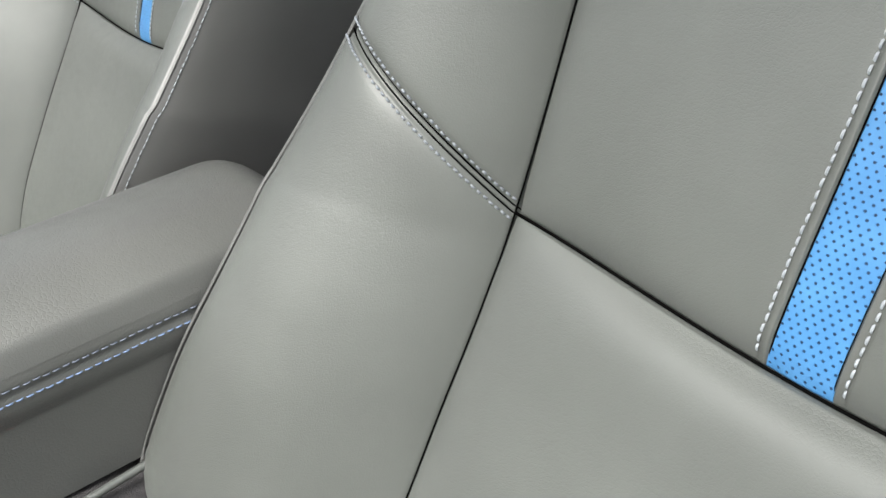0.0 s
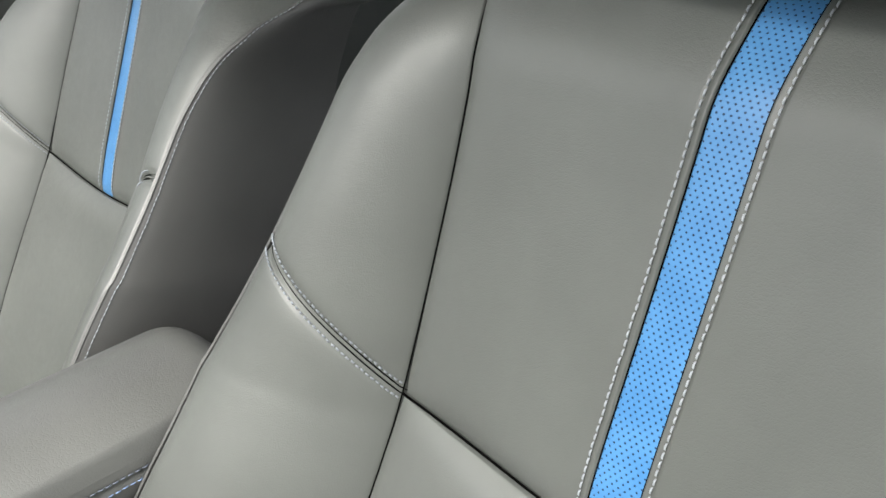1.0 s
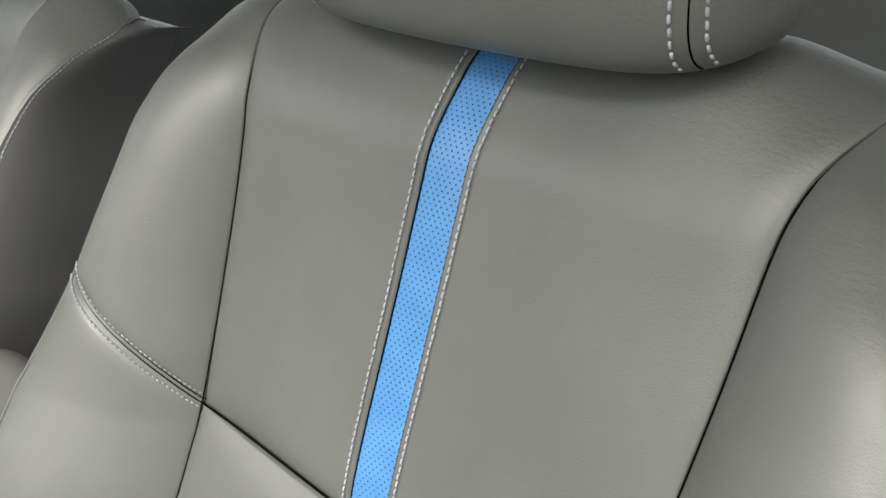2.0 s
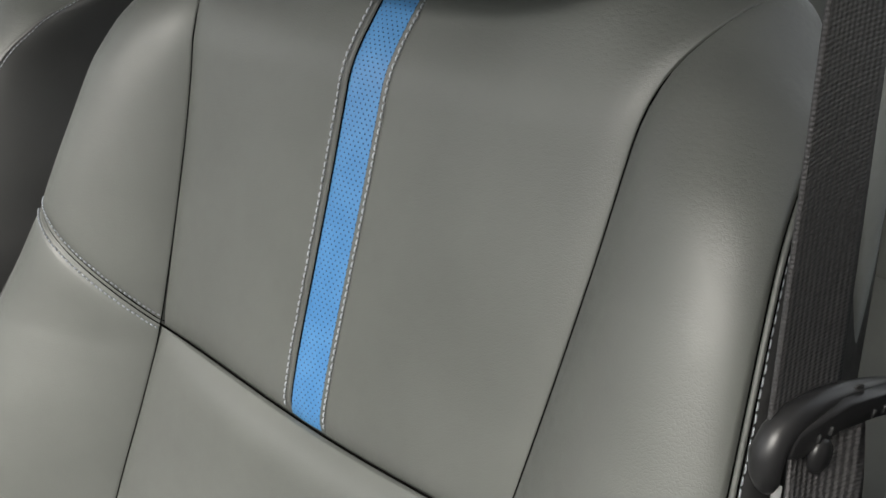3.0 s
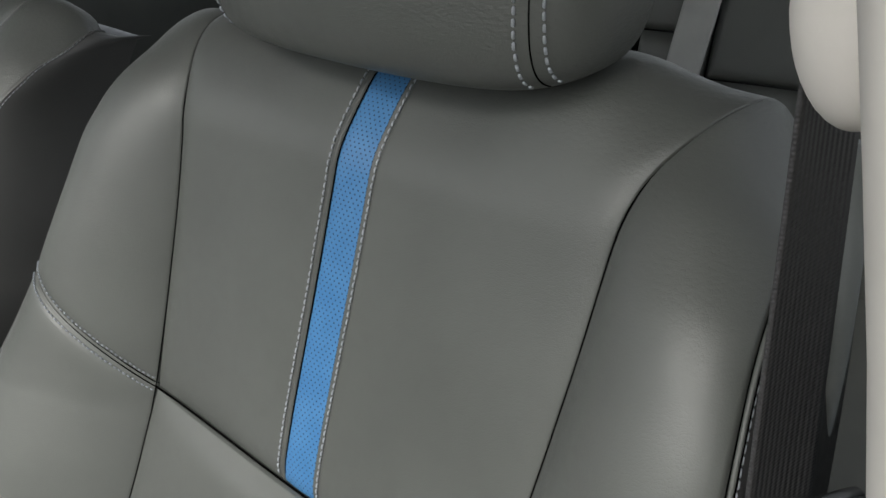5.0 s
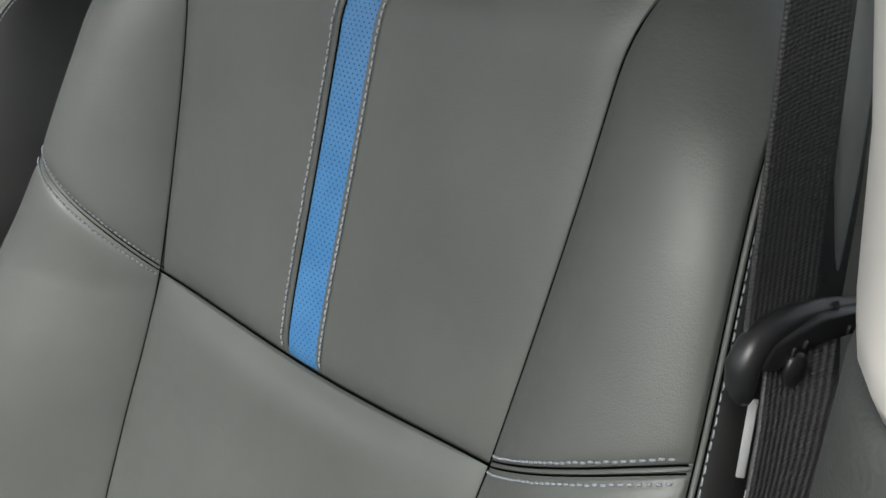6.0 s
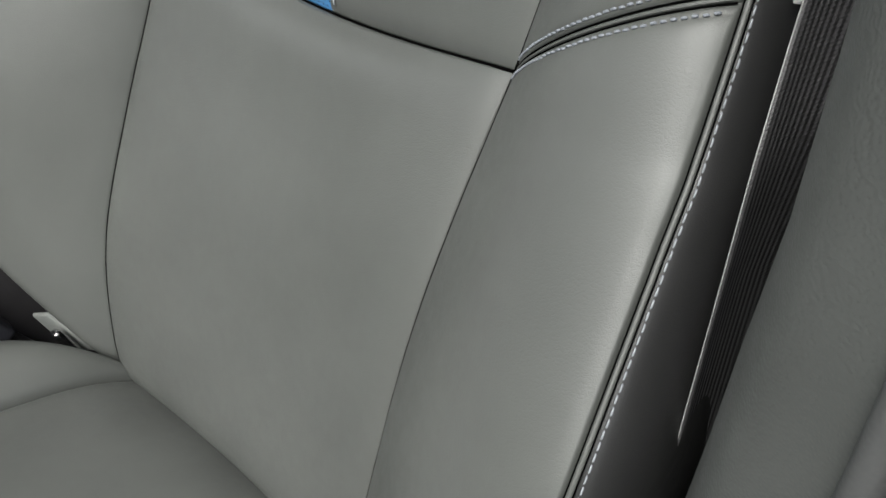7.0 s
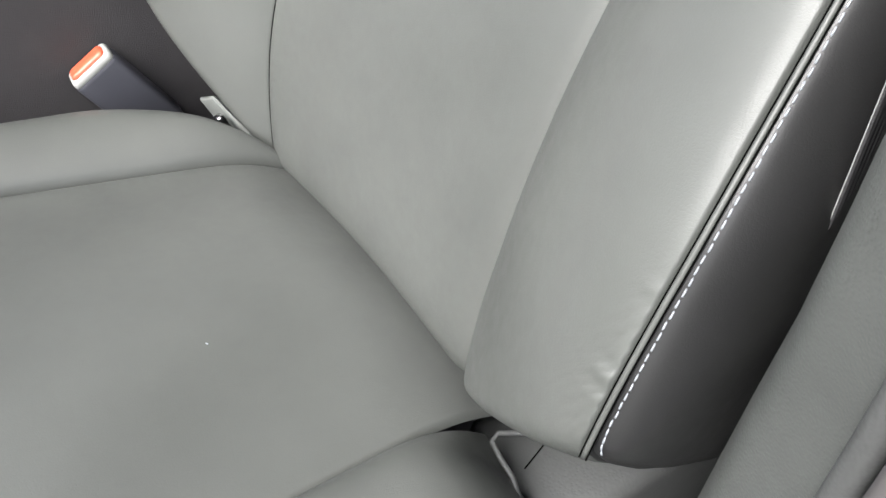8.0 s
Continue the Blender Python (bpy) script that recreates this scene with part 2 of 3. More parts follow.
Z_KEYS = [0.30, 0.34, 0.37, 0.40, 0.43, 0.50, 0.56, 0.62, 0.70, 0.75, 0.79, 0.81, 0.828, 0.840]
S_KEYS = [run_at(z) for z in Z_KEYS] + [TOP - 0.045, TOP]
SEAM_X = [0.138, 0.140, 0.143, 0.146, 0.148, 0.146, 0.147, 0.150, 0.154, 0.156, 0.157, 0.158, 0.163, 0.171, 0.184, 0.190]
EDGE_S = [0.0, 0.055, 0.110, 0.161, 0.226, 0.272, 0.336, 0.401, 0.465, 0.503, 0.527, 0.548, 0.580, 0.620, TOP]
EDGE_X = [0.254, 0.268, 0.2755, 0.277, 0.276, 0.275, 0.2760, 0.266, 0.2535, 0.2505, 0.2535, 0.2565, 0.2560, 0.249, 0.234]
EDGE_H = [0.050, 0.061, 0.072, 0.080, 0.078, 0.072, 0.065, 0.051, 0.041, 0.031, 0.022, 0.006, -0.017, -0.038, -0.024]
DOOR_EDGE_X = [0.2595, 0.2735, 0.2840, 0.2850, 0.2807, 0.2742, 0.2663, 0.2565, 0.2475, 0.2410, 0.2370, 0.232, 0.226, 0.220, 0.214]
DOOR_EDGE_H = [0.0366, 0.0476, 0.0581, 0.0634, 0.0597, 0.0535, 0.0479, 0.0399, 0.0375, 0.031, 0.019, -0.002, -0.029, -0.052, -0.058]
BULGE = [0.012, 0.016, 0.018, 0.019, 0.020, 0.022, 0.024, 0.025, 0.025, 0.024, 0.023, 0.020, 0.015, 0.011, 0.008, 0.005]
HOLLOW = [0.004, 0.006, 0.008, 0.010, 0.010, 0.010, 0.010, 0.010, 0.010, 0.010, 0.011, 0.012, 0.012, 0.008, -0.006, -0.010]


def smooth_keys(keys, values):
    """The keyed values, eased, at even steps along the spine."""
    at = np.linspace(0, TOP, 241)
    v = np.interp(at, keys, values)
    k = np.exp(-np.linspace(-2, 2, 21) ** 2)
    pad = np.concatenate([2 * v[0] - v[10:0:-1], v, 2 * v[-1] - v[-2:-12:-1]])
    return at, np.convolve(pad, k / k.sum(), "valid")


SMOOTH = {}


def edge(s, values):
    if id(values) not in SMOOTH:
        SMOOTH[id(values)] = smooth_keys(EDGE_S, values)
    return float(np.interp(s, *SMOOTH[id(values)]))


def edge_x(s, side):
    """Half width at the welt: the console's side and the door's side differ."""
    return edge(s, DOOR_EDGE_X if side > 0 else EDGE_X) - 0.13 * EXTRA[0]


def edge_h(s, side):
    return edge(s, DOOR_EDGE_H if side > 0 else EDGE_H)


def keyed(s, values):
    if id(values) not in SMOOTH:
        SMOOTH[id(values)] = smooth_keys(S_KEYS, values)
    return float(np.interp(s, *SMOOTH[id(values)]))


def shut(s, side):
    """How tightly a long seam is drawn in: it opens out over the door-side shoulder."""
    k = min(1.0, max(0.0, (s - 0.555) / 0.05))
    return 1 - 0.8 * k * k * (3 - 2 * k) if side > 0 else 1 - 0.35 * k


DEEP = 0.0115  # depth at which the leather of two panels meets


def tuck(d, soft=0.0045, reach=0.026, width=0.0011, deep=DEEP):
    """How far leather sinks towards a seam that lies d away."""
    d = abs(d)
    return soft * (0.6 * math.exp(-(d / reach) ** 1.4) + 0.7 * math.exp(-(d / min(0.0065, reach)) ** 1.2)) + (deep - 1.3 * soft) * max(0.0, 1 - d / width) ** 1.8


def both(a, b):
    """Two sinkings at once: no deeper than a seam where they cross."""
    return DEEP * (1 - (1 - a / DEEP) * (1 - b / DEEP))


def cross_seam(x):
    """Run along the spine at which the middle seam lies, for an x within the middle panel."""
    k = min(1.0, abs(x) / 0.15)
    return S_CROSS + 0.0155 * k ** 2.0 - 0.0035 * math.copysign(k, x) + 0.0005 * k ** 2 - 0.0042 * k ** 4


LEAN = 0.055
EXTRA = [0.0]  # how much fuller the bolsters are at their edge
FULL = [1.0]  # how round they are between seam and edge
S_CROSS = run_at(0.6065)


def strip_x(s, side):
    """Where an edge of the blue stripe lies: it leans a little on its way up."""
    b = max(0.0, (s - 0.33) / 0.33)
    return -0.0160 - 0.0034 * b if side < 0 else 0.0103 - 0.0053 * b


# how the padding departs from its plain form: powers of the place across and along, and millimetres in x, y and z
SHAPE = [(0, 1, 7.5, 1.5, 0.8),
         (0, 2, 2.7, -6.9, -10.6),
         (0, 3, -14.8, -9.9, 6.4),
         (0, 4, 10.0, -3.3, -5.1),
         (1, 0, 0.9, 1.3, -1.0),
         (1, 1, 1.3, 6.1, -0.3),
         (1, 2, -3.8, 11.9, -0.1),
         (1, 3, 3.3, 4.5, -4.0),
         (2, 0, 2.0, -1.9, -1.7),
         (2, 1, 1.3, 18.4, 4.3),
         (2, 2, -12.6, 11.0, 1.9),
         (3, 0, -1.3, -2.5, 10.6),
         (3, 1, -9.7, 4.7, 3.4)]


def settle(x, s):
    a, b = x / 0.25, min(0.97, (s - 0.33) / 0.33)
    out = Vector((0, 0, 0))
    for i, j, dx, dy, dz in SHAPE:
        out += Vector((dx, dy, dz)) * (0.001 * a ** i * b ** j)
    return out


def back_point(x, s, sink=0.0):
    """A point on the front of the backrest, in the seat's own frame, with no seam at all."""
    y, z, ny, nz = spine(s)
    xs, xe = seam_x(s, x), edge_x(s, x)
    ax = abs(x)
    hollow = keyed(s, HOLLOW)
    if ax <= xs:
        h = hollow * (ax / 0.15) ** 2
    else:
        b = min(1.0, (ax - xs) / (xe - xs))
        h0 = hollow * (xs / 0.15) ** 2
        h = h0 + (edge_h(s, x) + EXTRA[0] * math.exp(-((s - 0.30) / 0.22) ** 2) - h0) * b + FULL[0] * keyed(s, BULGE) * (3.2 * b * (1 - b) if x > 0 else math.sin(math.pi * b ** 1.1) ** 0.9)
    top = min(1.0, max(0.0, (s - 0.55) / 0.08))  # the shoulders: lower by the door
    h += (top * top * (3 - 2 * top)) * ((-0.005 if x > 0 else 0.007) * min(1.2, ax / 0.2) ** 3 + 0.015 * math.exp(-((x - 0.112) / 0.045) ** 2))
    h -= sink
    return Vector((x, y + ny * h, z + nz * h)) + settle(x, s)


def foot_s(side):
    """Run along the spine at which a bolster's foot turns under, at its edge."""
    return 0.106 if side > 0 else 0.130


def seam_x(s, side):
    """Half width of the middle panel; the door's side flares at its top."""
    k = min(1.0, max(0.0, (s - 0.565) / 0.07))
    return keyed(s, SEAM_X) + (0.012 * k * k * (3 - 2 * k) if side > 0 else 0.0)


def bolster_cross(b, side):
    """Run along the spine at which a bolster's cross seam lies, b from its inner seam (0) to its edge (1)."""
    if side < 0:
        return cross_seam(-0.15) + 0.058 * b ** 0.92 + 0.0375 * b + 0.0075 * b ** 2 - 0.0327 * b ** 3
    return S_CROSS + 0.0155 + 0.058 * b ** 0.92 - 0.0071 * (1 - b) ** 4 - 0.0156 * b + 0.0217 * b ** 2 - 0.0191 * b ** 3


def back_normal(x, s):
    e = 0.002
    n = (back_point(x + e, s) - back_point(x - e, s)).cross(back_point(x, s + e) - back_point(x, s - e))
    return n.normalized()


def by_edge(width, n=28):
    """Parameters 0..1 across a panel of that width, very close together at its two edges."""
    near = [0, 0.0002, 0.0005, 0.0009, 0.0013, 0.0018, 0.0026, 0.0036, 0.0042, 0.0047, 0.0052, 0.0057, 0.0062, 0.007, 0.009, 0.013]
    ends = [k / width for k in near]
    return ends + list(np.linspace(ends[-1], 1 - ends[-1], n))[1:-1] + [1 - k for k in ends[::-1]]


def one_edge(length, n=40):
    """Parameters 0..1, very close together at 0."""
    near = [0, 0.0002, 0.0005, 0.0009, 0.0013, 0.0018, 0.0029, 0.004, 0.0054, 0.007, 0.009, 0.0115, 0.015]
    ends = [k / length for k in near]
    return ends + list(np.linspace(ends[-1], 1, n))[1:]


def spaced(a, b, n, tight=2.0):
    """n values from a to b, closer together near both ends."""
    t = np.linspace(-1, 1, n)
    t = np.sign(t) * (1 - (1 - np.abs(t)) ** tight)
    return [a + (b - a) * (k + 1) / 2 for k in t]


def build_seat(root, mirror):
    """Backrest, headrest and cushion of one front seat, in its own frame; mirror -1 for the one across the car."""
    def mv(p):
        return Vector((mirror * p[0] + (LEAN if p[2] > 0.61 else 0.030) * (p[2] - 0.61), p[1], p[2]))

    def mvn(p):
        return Vector((mirror * p[0], p[1], p[2]))

    flip = mirror < 0
    back = mesh_part_parent("backrest", root)

    # middle panels above the cross seam, each side of the blue strip
    def upper(x0, x1, name):
        outer = abs(x0) > abs(x1)

        def f(u, v):
            s0 = cross_seam(x0 + (x1 - x0) * u)
            s = s0 + (TOP - s0) * v
            xs = seam_x(s, -1 if outer else 1)
            a, b = (-xs, strip_x(s, -1)) if outer else (strip_x(s, 1), xs)
            x = a + (b - a) * u
            seam_d = (xs - abs(x))
            strip_d = (b - x) if outer else (x - a)
            sink = both(tuck(seam_d, 0.0062, 0.034) * shut(s, -1 if outer else 1), tuck(s - s0, 0.0072, 0.032))
            sink += 0.0020 * max(0, 1 - strip_d / 0.0010) - 0.0004 * math.exp(-(strip_d / 0.0026) ** 2) + 0.0006 * math.exp(-((strip_d - 0.0045) / 0.0011) ** 2)
            return mv(back_point(x, s, sink))
        us = by_edge(0.14)
        vs = one_edge(0.36, 60)
        return sheet(name, f, us, vs, LEATHER, back, "", flip)

    upper(-0.15, strip_x(S_CROSS, -1), "centre_panel")
    upper(strip_x(S_CROSS, 1), 0.15, "centre_panel")

    def blue(u, v):
        s0 = cross_seam(-0.016 + 0.026 * u)
        s = s0 + (TOP - s0) * v
        x = strip_x(s, -1) - 0.001 + (strip_x(s, 1) - strip_x(s, -1) + 0.002) * u
        sink = 0.0020 + tuck(s - s0, 0.0072, 0.032) * 0.85 - 0.0008 * math.sin(math.pi * u)
        return mv(back_point(x, s, sink))
    sheet("stripe", blue, np.linspace(0, 1, 9), one_edge(0.36, 80), BLUE, back, "bright blue perforated leather stripe", flip,
          lambda u, v: (u * 0.0265, v * (TOP - S_CROSS)))

    # middle panel below the cross seam
    def lower(u, v):
        x = (2 * u - 1) * 0.15
        s1 = cross_seam(x)
        s = s1 * v
        xs = seam_x(s, 1)
        x = (2 * u - 1) * xs
        d = s1 - s
        sink = both(tuck(xs - abs(x), 0.0062, 0.034), tuck(d, 0.0034, 0.012))
        sink -= 0.006 * math.exp(-(d / 0.06) ** 2) * (1 - math.exp(-(d / 0.012) ** 1.5)) * (1 - (abs(x) / 0.15) ** 2)
        return mv(back_point(x, s, sink))
    vs = [1 - k for k in one_edge(0.335, 44)[::-1]]
    sheet("lumbar_panel", lower, by_edge(0.29, 50), vs, LEATHER, back, "", flip)

    # bolsters
    for side in (-1, 1):
        def bolster(u, v, top):
            s1 = bolster_cross(u, side)
            foot = foot_s(side) * u ** 0.85
            s = s1 + (TOP - s1) * v if top else foot + (s1 - foot) * v
            xs, xe = seam_x(s, side), edge_x(s, side)
            x = side * (xs + (xe - xs) * u)
            d1 = abs(s - s1)
            sink = both(tuck(abs(x) - xs, 0.0062, 0.026) * shut(s, side), tuck(d1, 0.0024, 0.0070, 0.0010, 0.0036) + 0.0032 * math.exp(-((d1 - 0.0016) / 0.0008) ** 2)) + (tuck(xe - abs(x), 0.0016, 0.005, 0.0016, 0.0070) if side > 0 else tuck(xe - abs(x), 0.0036, 0.012, 0.0020, 0.0085))
            sink += 0.0008 * math.exp(-((d1 - 0.0046) / 0.0010) ** 2)
            if not top:
                sink += 0.075 * max(0.0, 1 - (s - foot) / 0.042) ** 2.4
                pull = math.exp(-((s - 0.165) / 0.035) ** 2)
                sink += (0.0016 if side > 0 else 0.0003) * pull * max(0, (u - 0.70) / 0.30) ** 1.5 * math.sin(s * 900 + 5 * u + 2 * math.sin(s * 170))
            return mv(back_point(x, s, sink))
        us = by_edge(0.115)
        v_up = one_edge(0.30, 44)
        v_lo = [1 - k for k in one_edge(0.36, 90)[::-1]]
        turn = (side * mirror) < 0
        sheet("bolster_top", lambda u, v: bolster(u, v, True), us, v_up, LEATHER, back, "", turn)
        sheet("bolster", lambda u, v: bolster(u, v, False), us, v_lo, LEATHER, back, "", turn)
        # twin stitched rows along the bolster's cross seam
        for off in (-0.0046, 0.0046):
            pts, nrm = [], []
            for b in np.linspace(0.004, 0.965 if mirror > 0 else 0.86, 60):
                s = bolster_cross(b, side) + off
                xs, xe = seam_x(s, side), edge_x(s, side)
                x = side * (xs + (xe - xs) * b)
                sunk = both(tuck(abs(x) - xs, 0.0062, 0.026), tuck(off, 0.0024, 0.0070, 0.0017, 0.0090)) + 0.0004
                pts.append(mv(back_point(x, s, sunk)))
                nn = back_normal(x, s)
                nrm.append(mvn(nn))
            stitches(pts, nrm, THREAD_SEAM, back, 0.0037, 0.0025, 0.00064)
        for off in (-0.0016, 0.0016):
            line = []
            for b in np.linspace(0.0, 0.98 if mirror > 0 else 0.88, 60):
                s = bolster_cross(b, side) + off
                xs, xe = seam_x(s, side), edge_x(s, side)
                x = side * (xs + (xe - xs) * b)
                line.append(mv(back_point(x, s, both(tuck(abs(x) - xs, 0.0062, 0.026), 0.0046))))
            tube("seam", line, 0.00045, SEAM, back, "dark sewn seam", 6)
        # welt between front and side, and the row of stitches behind it
        welt, row, row_n = [], [], []
        for s in np.linspace(foot_s(side) + 0.028, TOP - (0.055 if side > 0 else 0.014), 120):
            xe = edge_x(s, side)
            p = back_point(side * xe, s, 0.0030)
            welt.append(mv(p + Vector((side * (0.0014 if side > 0 else 0.0022), 0.0014 if side > 0 else 0.0022, 0))))
            d = 0.0250 if side > 0 else 0.036
            q = side_point(s, side, d)
            across, along = side_point(s, side, 1.3 * d) - side_point(s, side, 0.82 * d), side_point(s + 0.003, side, d) - side_point(s - 0.003, side, d)
            nn = across.cross(along).normalized()
            nn = nn if nn.x * side > 0 else -nn
            row.append(mv(q + 0.0003 * nn))
            row_n.append(mvn(nn))
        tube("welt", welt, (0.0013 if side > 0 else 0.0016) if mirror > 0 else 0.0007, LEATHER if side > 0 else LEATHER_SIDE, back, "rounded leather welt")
        if side > 0:
            tube("seam", [p + Vector((-0.0012, -0.0011, 0)) for p in welt], 0.00035, SEAM, back, "dark sewn seam", 6)
            tube("seam", [p + Vector((0.0016, -0.0001, 0)) for p in welt], 0.00035, SEAM, back, "dark sewn seam", 6)
        stitches(row, row_n, THREAD, back, 0.0046, 0.0036, 0.00042)
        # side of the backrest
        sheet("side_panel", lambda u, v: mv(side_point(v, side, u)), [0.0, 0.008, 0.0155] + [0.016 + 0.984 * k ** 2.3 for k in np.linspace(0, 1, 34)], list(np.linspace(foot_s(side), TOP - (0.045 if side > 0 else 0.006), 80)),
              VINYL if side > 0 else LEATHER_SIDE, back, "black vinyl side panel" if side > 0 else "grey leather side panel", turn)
    for side in (-1, 1):
        s0 = cross_seam(strip_x(S_CROSS, side))
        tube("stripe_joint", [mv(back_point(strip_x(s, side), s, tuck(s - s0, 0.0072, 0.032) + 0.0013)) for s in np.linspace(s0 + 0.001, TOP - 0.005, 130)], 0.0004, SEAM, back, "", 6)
        # a row of stitches beside the stripe
        pts, nrm = [], []
        for s in np.linspace(s0 + 0.003, TOP - 0.01, 130):
            x = strip_x(s, side) + side * 0.0045
            pts.append(mv(back_point(x, s, tuck(s - s0, 0.0072, 0.032) - 0.0004)))
            nrm.append(mvn(back_normal(x, s)))
        stitches(pts, nrm, THREAD, back, 0.0044, 0.0034, 0.00058)

    # dark thread in the plain seams
    for side in (-1, 1):
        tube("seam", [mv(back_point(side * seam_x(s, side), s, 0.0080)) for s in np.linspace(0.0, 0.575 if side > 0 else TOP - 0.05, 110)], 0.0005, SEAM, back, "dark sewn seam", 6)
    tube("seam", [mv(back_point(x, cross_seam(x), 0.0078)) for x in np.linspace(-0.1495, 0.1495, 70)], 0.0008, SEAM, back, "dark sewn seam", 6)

    # rear shell and foot
    def shell(u, v):
        a, b = side_point(v, -1, 1.0), side_point(v, 1, 1.0)
        p = a.lerp(b, u)
        return mv(p + Vector((0, 0.012 * math.sin(math.pi * u), 0)))
    sheet("back_shell", shell, np.linspace(0, 1, 24), np.linspace(0, TOP - 0.12, 40), BLACK, back, "dark rear shell", not flip)

    # headrest on two posts
    head = mesh_part_parent("headrest", root)

    def mv(p):
        return Vector((mirror * p[0] + LEAN * 0.25 + 0.004, p[1], p[2]))

    def head_point(a, b):
        """a round the headrest, b from its foot to its crown."""
        t = 2 * b - 1
        zz = (HEAD_Z0 + HEAD_Z1) / 2 + (HEAD_Z1 - HEAD_Z0) / 2 * math.copysign(1 - (1 - abs(t)) ** 2.0, t)
        rel = abs(2 * (zz - HEAD_Z0) / (HEAD_Z1 - HEAD_Z0) - 1)
        k = max(0.0, 1 - rel ** 6) ** 0.36
        ca, sa = math.cos(a), math.sin(a)
        px = 0.139 * k ** 0.10 * math.copysign(abs(ca) ** 0.5, ca)
        py = 0.047 * k ** 0.8 * math.copysign(abs(sa) ** 0.7, sa)
        return Vector((px, 0.090 + py + 0.016 * (px / 0.143) ** 2 + 0.10 * (zz - HEAD_Z0), zz + (-0.004 + 0.026 * abs(px / 0.139) ** 7) * (1 - b) ** 2))
    nrow, nseg = 40, 96
    verts = [mv(head_point(2 * math.pi * i / nseg, j / (nrow - 1))) for j in range(nrow) for i in range(nseg)]
    faces = []
    for j in range(nrow - 1):
        for i in range(nseg):
            q = (j * nseg + i, j * nseg + (i + 1) % nseg, (j + 1) * nseg + (i + 1) % nseg, (j + 1) * nseg + i)
            faces.append(q[::-1] if flip else q)
    mesh_object("pad", verts, faces, LEATHER, head)
    for side in (-1, 1):
        def seam_line(x, lift):
            line = []
            for b in np.linspace(0.07, 0.93, 120):
                reach = abs(head_point(0.0, b).x)
                if reach > x * 1.012:
                    a = -math.acos(min(1.0, (x / reach) ** 2))
                    p = head_point(a, b)
                    line.append(Vector((side * p.x, p.y - lift, p.z)))
            return [mv(p) for p in line]
        for x in (0.1060, 0.1175):
            pts = seam_line(x, 0.0003)
            stitches(pts, [mvn(Vector((side * 0.45, -0.9, 0)))] * len(pts), THREAD, head, 0.0050, 0.0037, 0.00080)
        tube("seam", seam_line(0.1118, 0.0001), 0.0004, SEAM, head, "dark sewn seam")
        post = tube("post", [mv((side * 0.080, 0.142, 0.80)), mv((side * 0.080, 0.124, 0.88)), mv((side * 0.078, 0.078, 0.96))], 0.006, METAL, head, "steel headrest post", 12)
        collar = rounded_box((0.022, 0.018, 0.007), 0.003)
        bmesh.ops.transform(collar, matrix=pose(mirror * side * 0.080 + LEAN * 0.25 + 0.004, 0.136, 0.8600, -4, 0, 0), verts=collar.verts)
        part("post_collar", collar, BLACK, head)

    def mv(p):
        return Vector((mirror * p[0], p[1], p[2]))

    # cushion
    cushion = mesh_part_parent("seat_cushion", root)

    def floor_z(y):
        return 0.324 + 0.17 * (-0.09 - y) if y > -0.38 else 0.3733 + 0.22 * 0.28 * (1 - math.exp(-(-0.38 - y) / 0.28)) * 0.6 - max(0, -0.50 - y) ** 2 * 6

    def seam_at(y, side):
        """Half width of the seat panel: it narrows to the rear, more so by the console."""
        return min(0.176, 0.162 + 0.08 * max(0.0, -0.105 - y)) if side > 0 else min(0.160, 0.118 + 0.14 * max(0.0, -0.107 - y))

    def outer_at(y, side):
        k = max(0.0, (y + 0.235) / 0.13)
        return 0.262 if side > 0 else 0.262 - 0.128 * min(1.0, k) ** 1.7

    def cushion_point(x, y, sink=0.0):
        ax, w = abs(x), seam_at(y, x)
        rear = max(0.0, (y + 0.175) / 0.075)
        z = floor_z(min(y, -0.02)) - 0.020 * rear ** 2.4 + 0.006 * (1 - (min(ax, w) / w) ** 2)
        if ax > w:
            b = (ax - w) / (outer_at(y, x) - w)
            z += (0.022 if x > 0 else 0.025) * math.sin(math.pi * min(1, b) ** 0.8) - 0.075 * b ** 4.0
        return Vector((x, y, z - sink))
    ys = list(np.linspace(-0.62, -0.055, 60))

    def seat_panel(u, v):
        left, right = seam_at(v, -1), seam_at(v, 1)
        x = -left + (left + right) * u
        return mv(cushion_point(x, v, tuck(min(x + left, right - x), 0.002, 0.020, 0.003, 0.007)))
    sheet("seat_panel", seat_panel, spaced(0, 1, 50), ys, LEATHER, cushion, "", flip)
    for side in (-1, 1):
        end = -0.118 if side > 0 else -0.106

        def roll(u, v):
            y = -0.62 + (end + 0.62) * v
            w = seam_at(y, side)
            x = side * (w + (outer_at(y, side) - w) * u)
            fall = max(0.0, (v - 0.86) / 0.14)
            p = cushion_point(x, y, tuck(x - side * w, 0.001, 0.010, 0.003, 0.007))
            p.z -= (0.055 if side > 0 else 0.016) * fall ** 2.0 * min(1, u * 2.5 + 0.35)
            return mv(p)
        sheet("seat_bolster", roll, spaced(0, 1, 34), list(np.linspace(0, 0.9, 50)) + list(np.linspace(0.905, 1, 14)), LEATHER, cushion, "", (side * mirror) < 0)

        def skirt(u, v):
            y = -0.62 + (end + 0.62) * v
            x = side * (outer_at(y, side) + 0.004 * math.sin(math.pi * u))
            return mv(Vector((x, y, cushion_point(side * outer_at(y, side), y).z * (1 - u) + 0.12 * u)))
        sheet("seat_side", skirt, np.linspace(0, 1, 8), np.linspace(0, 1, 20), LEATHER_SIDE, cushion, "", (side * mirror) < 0)
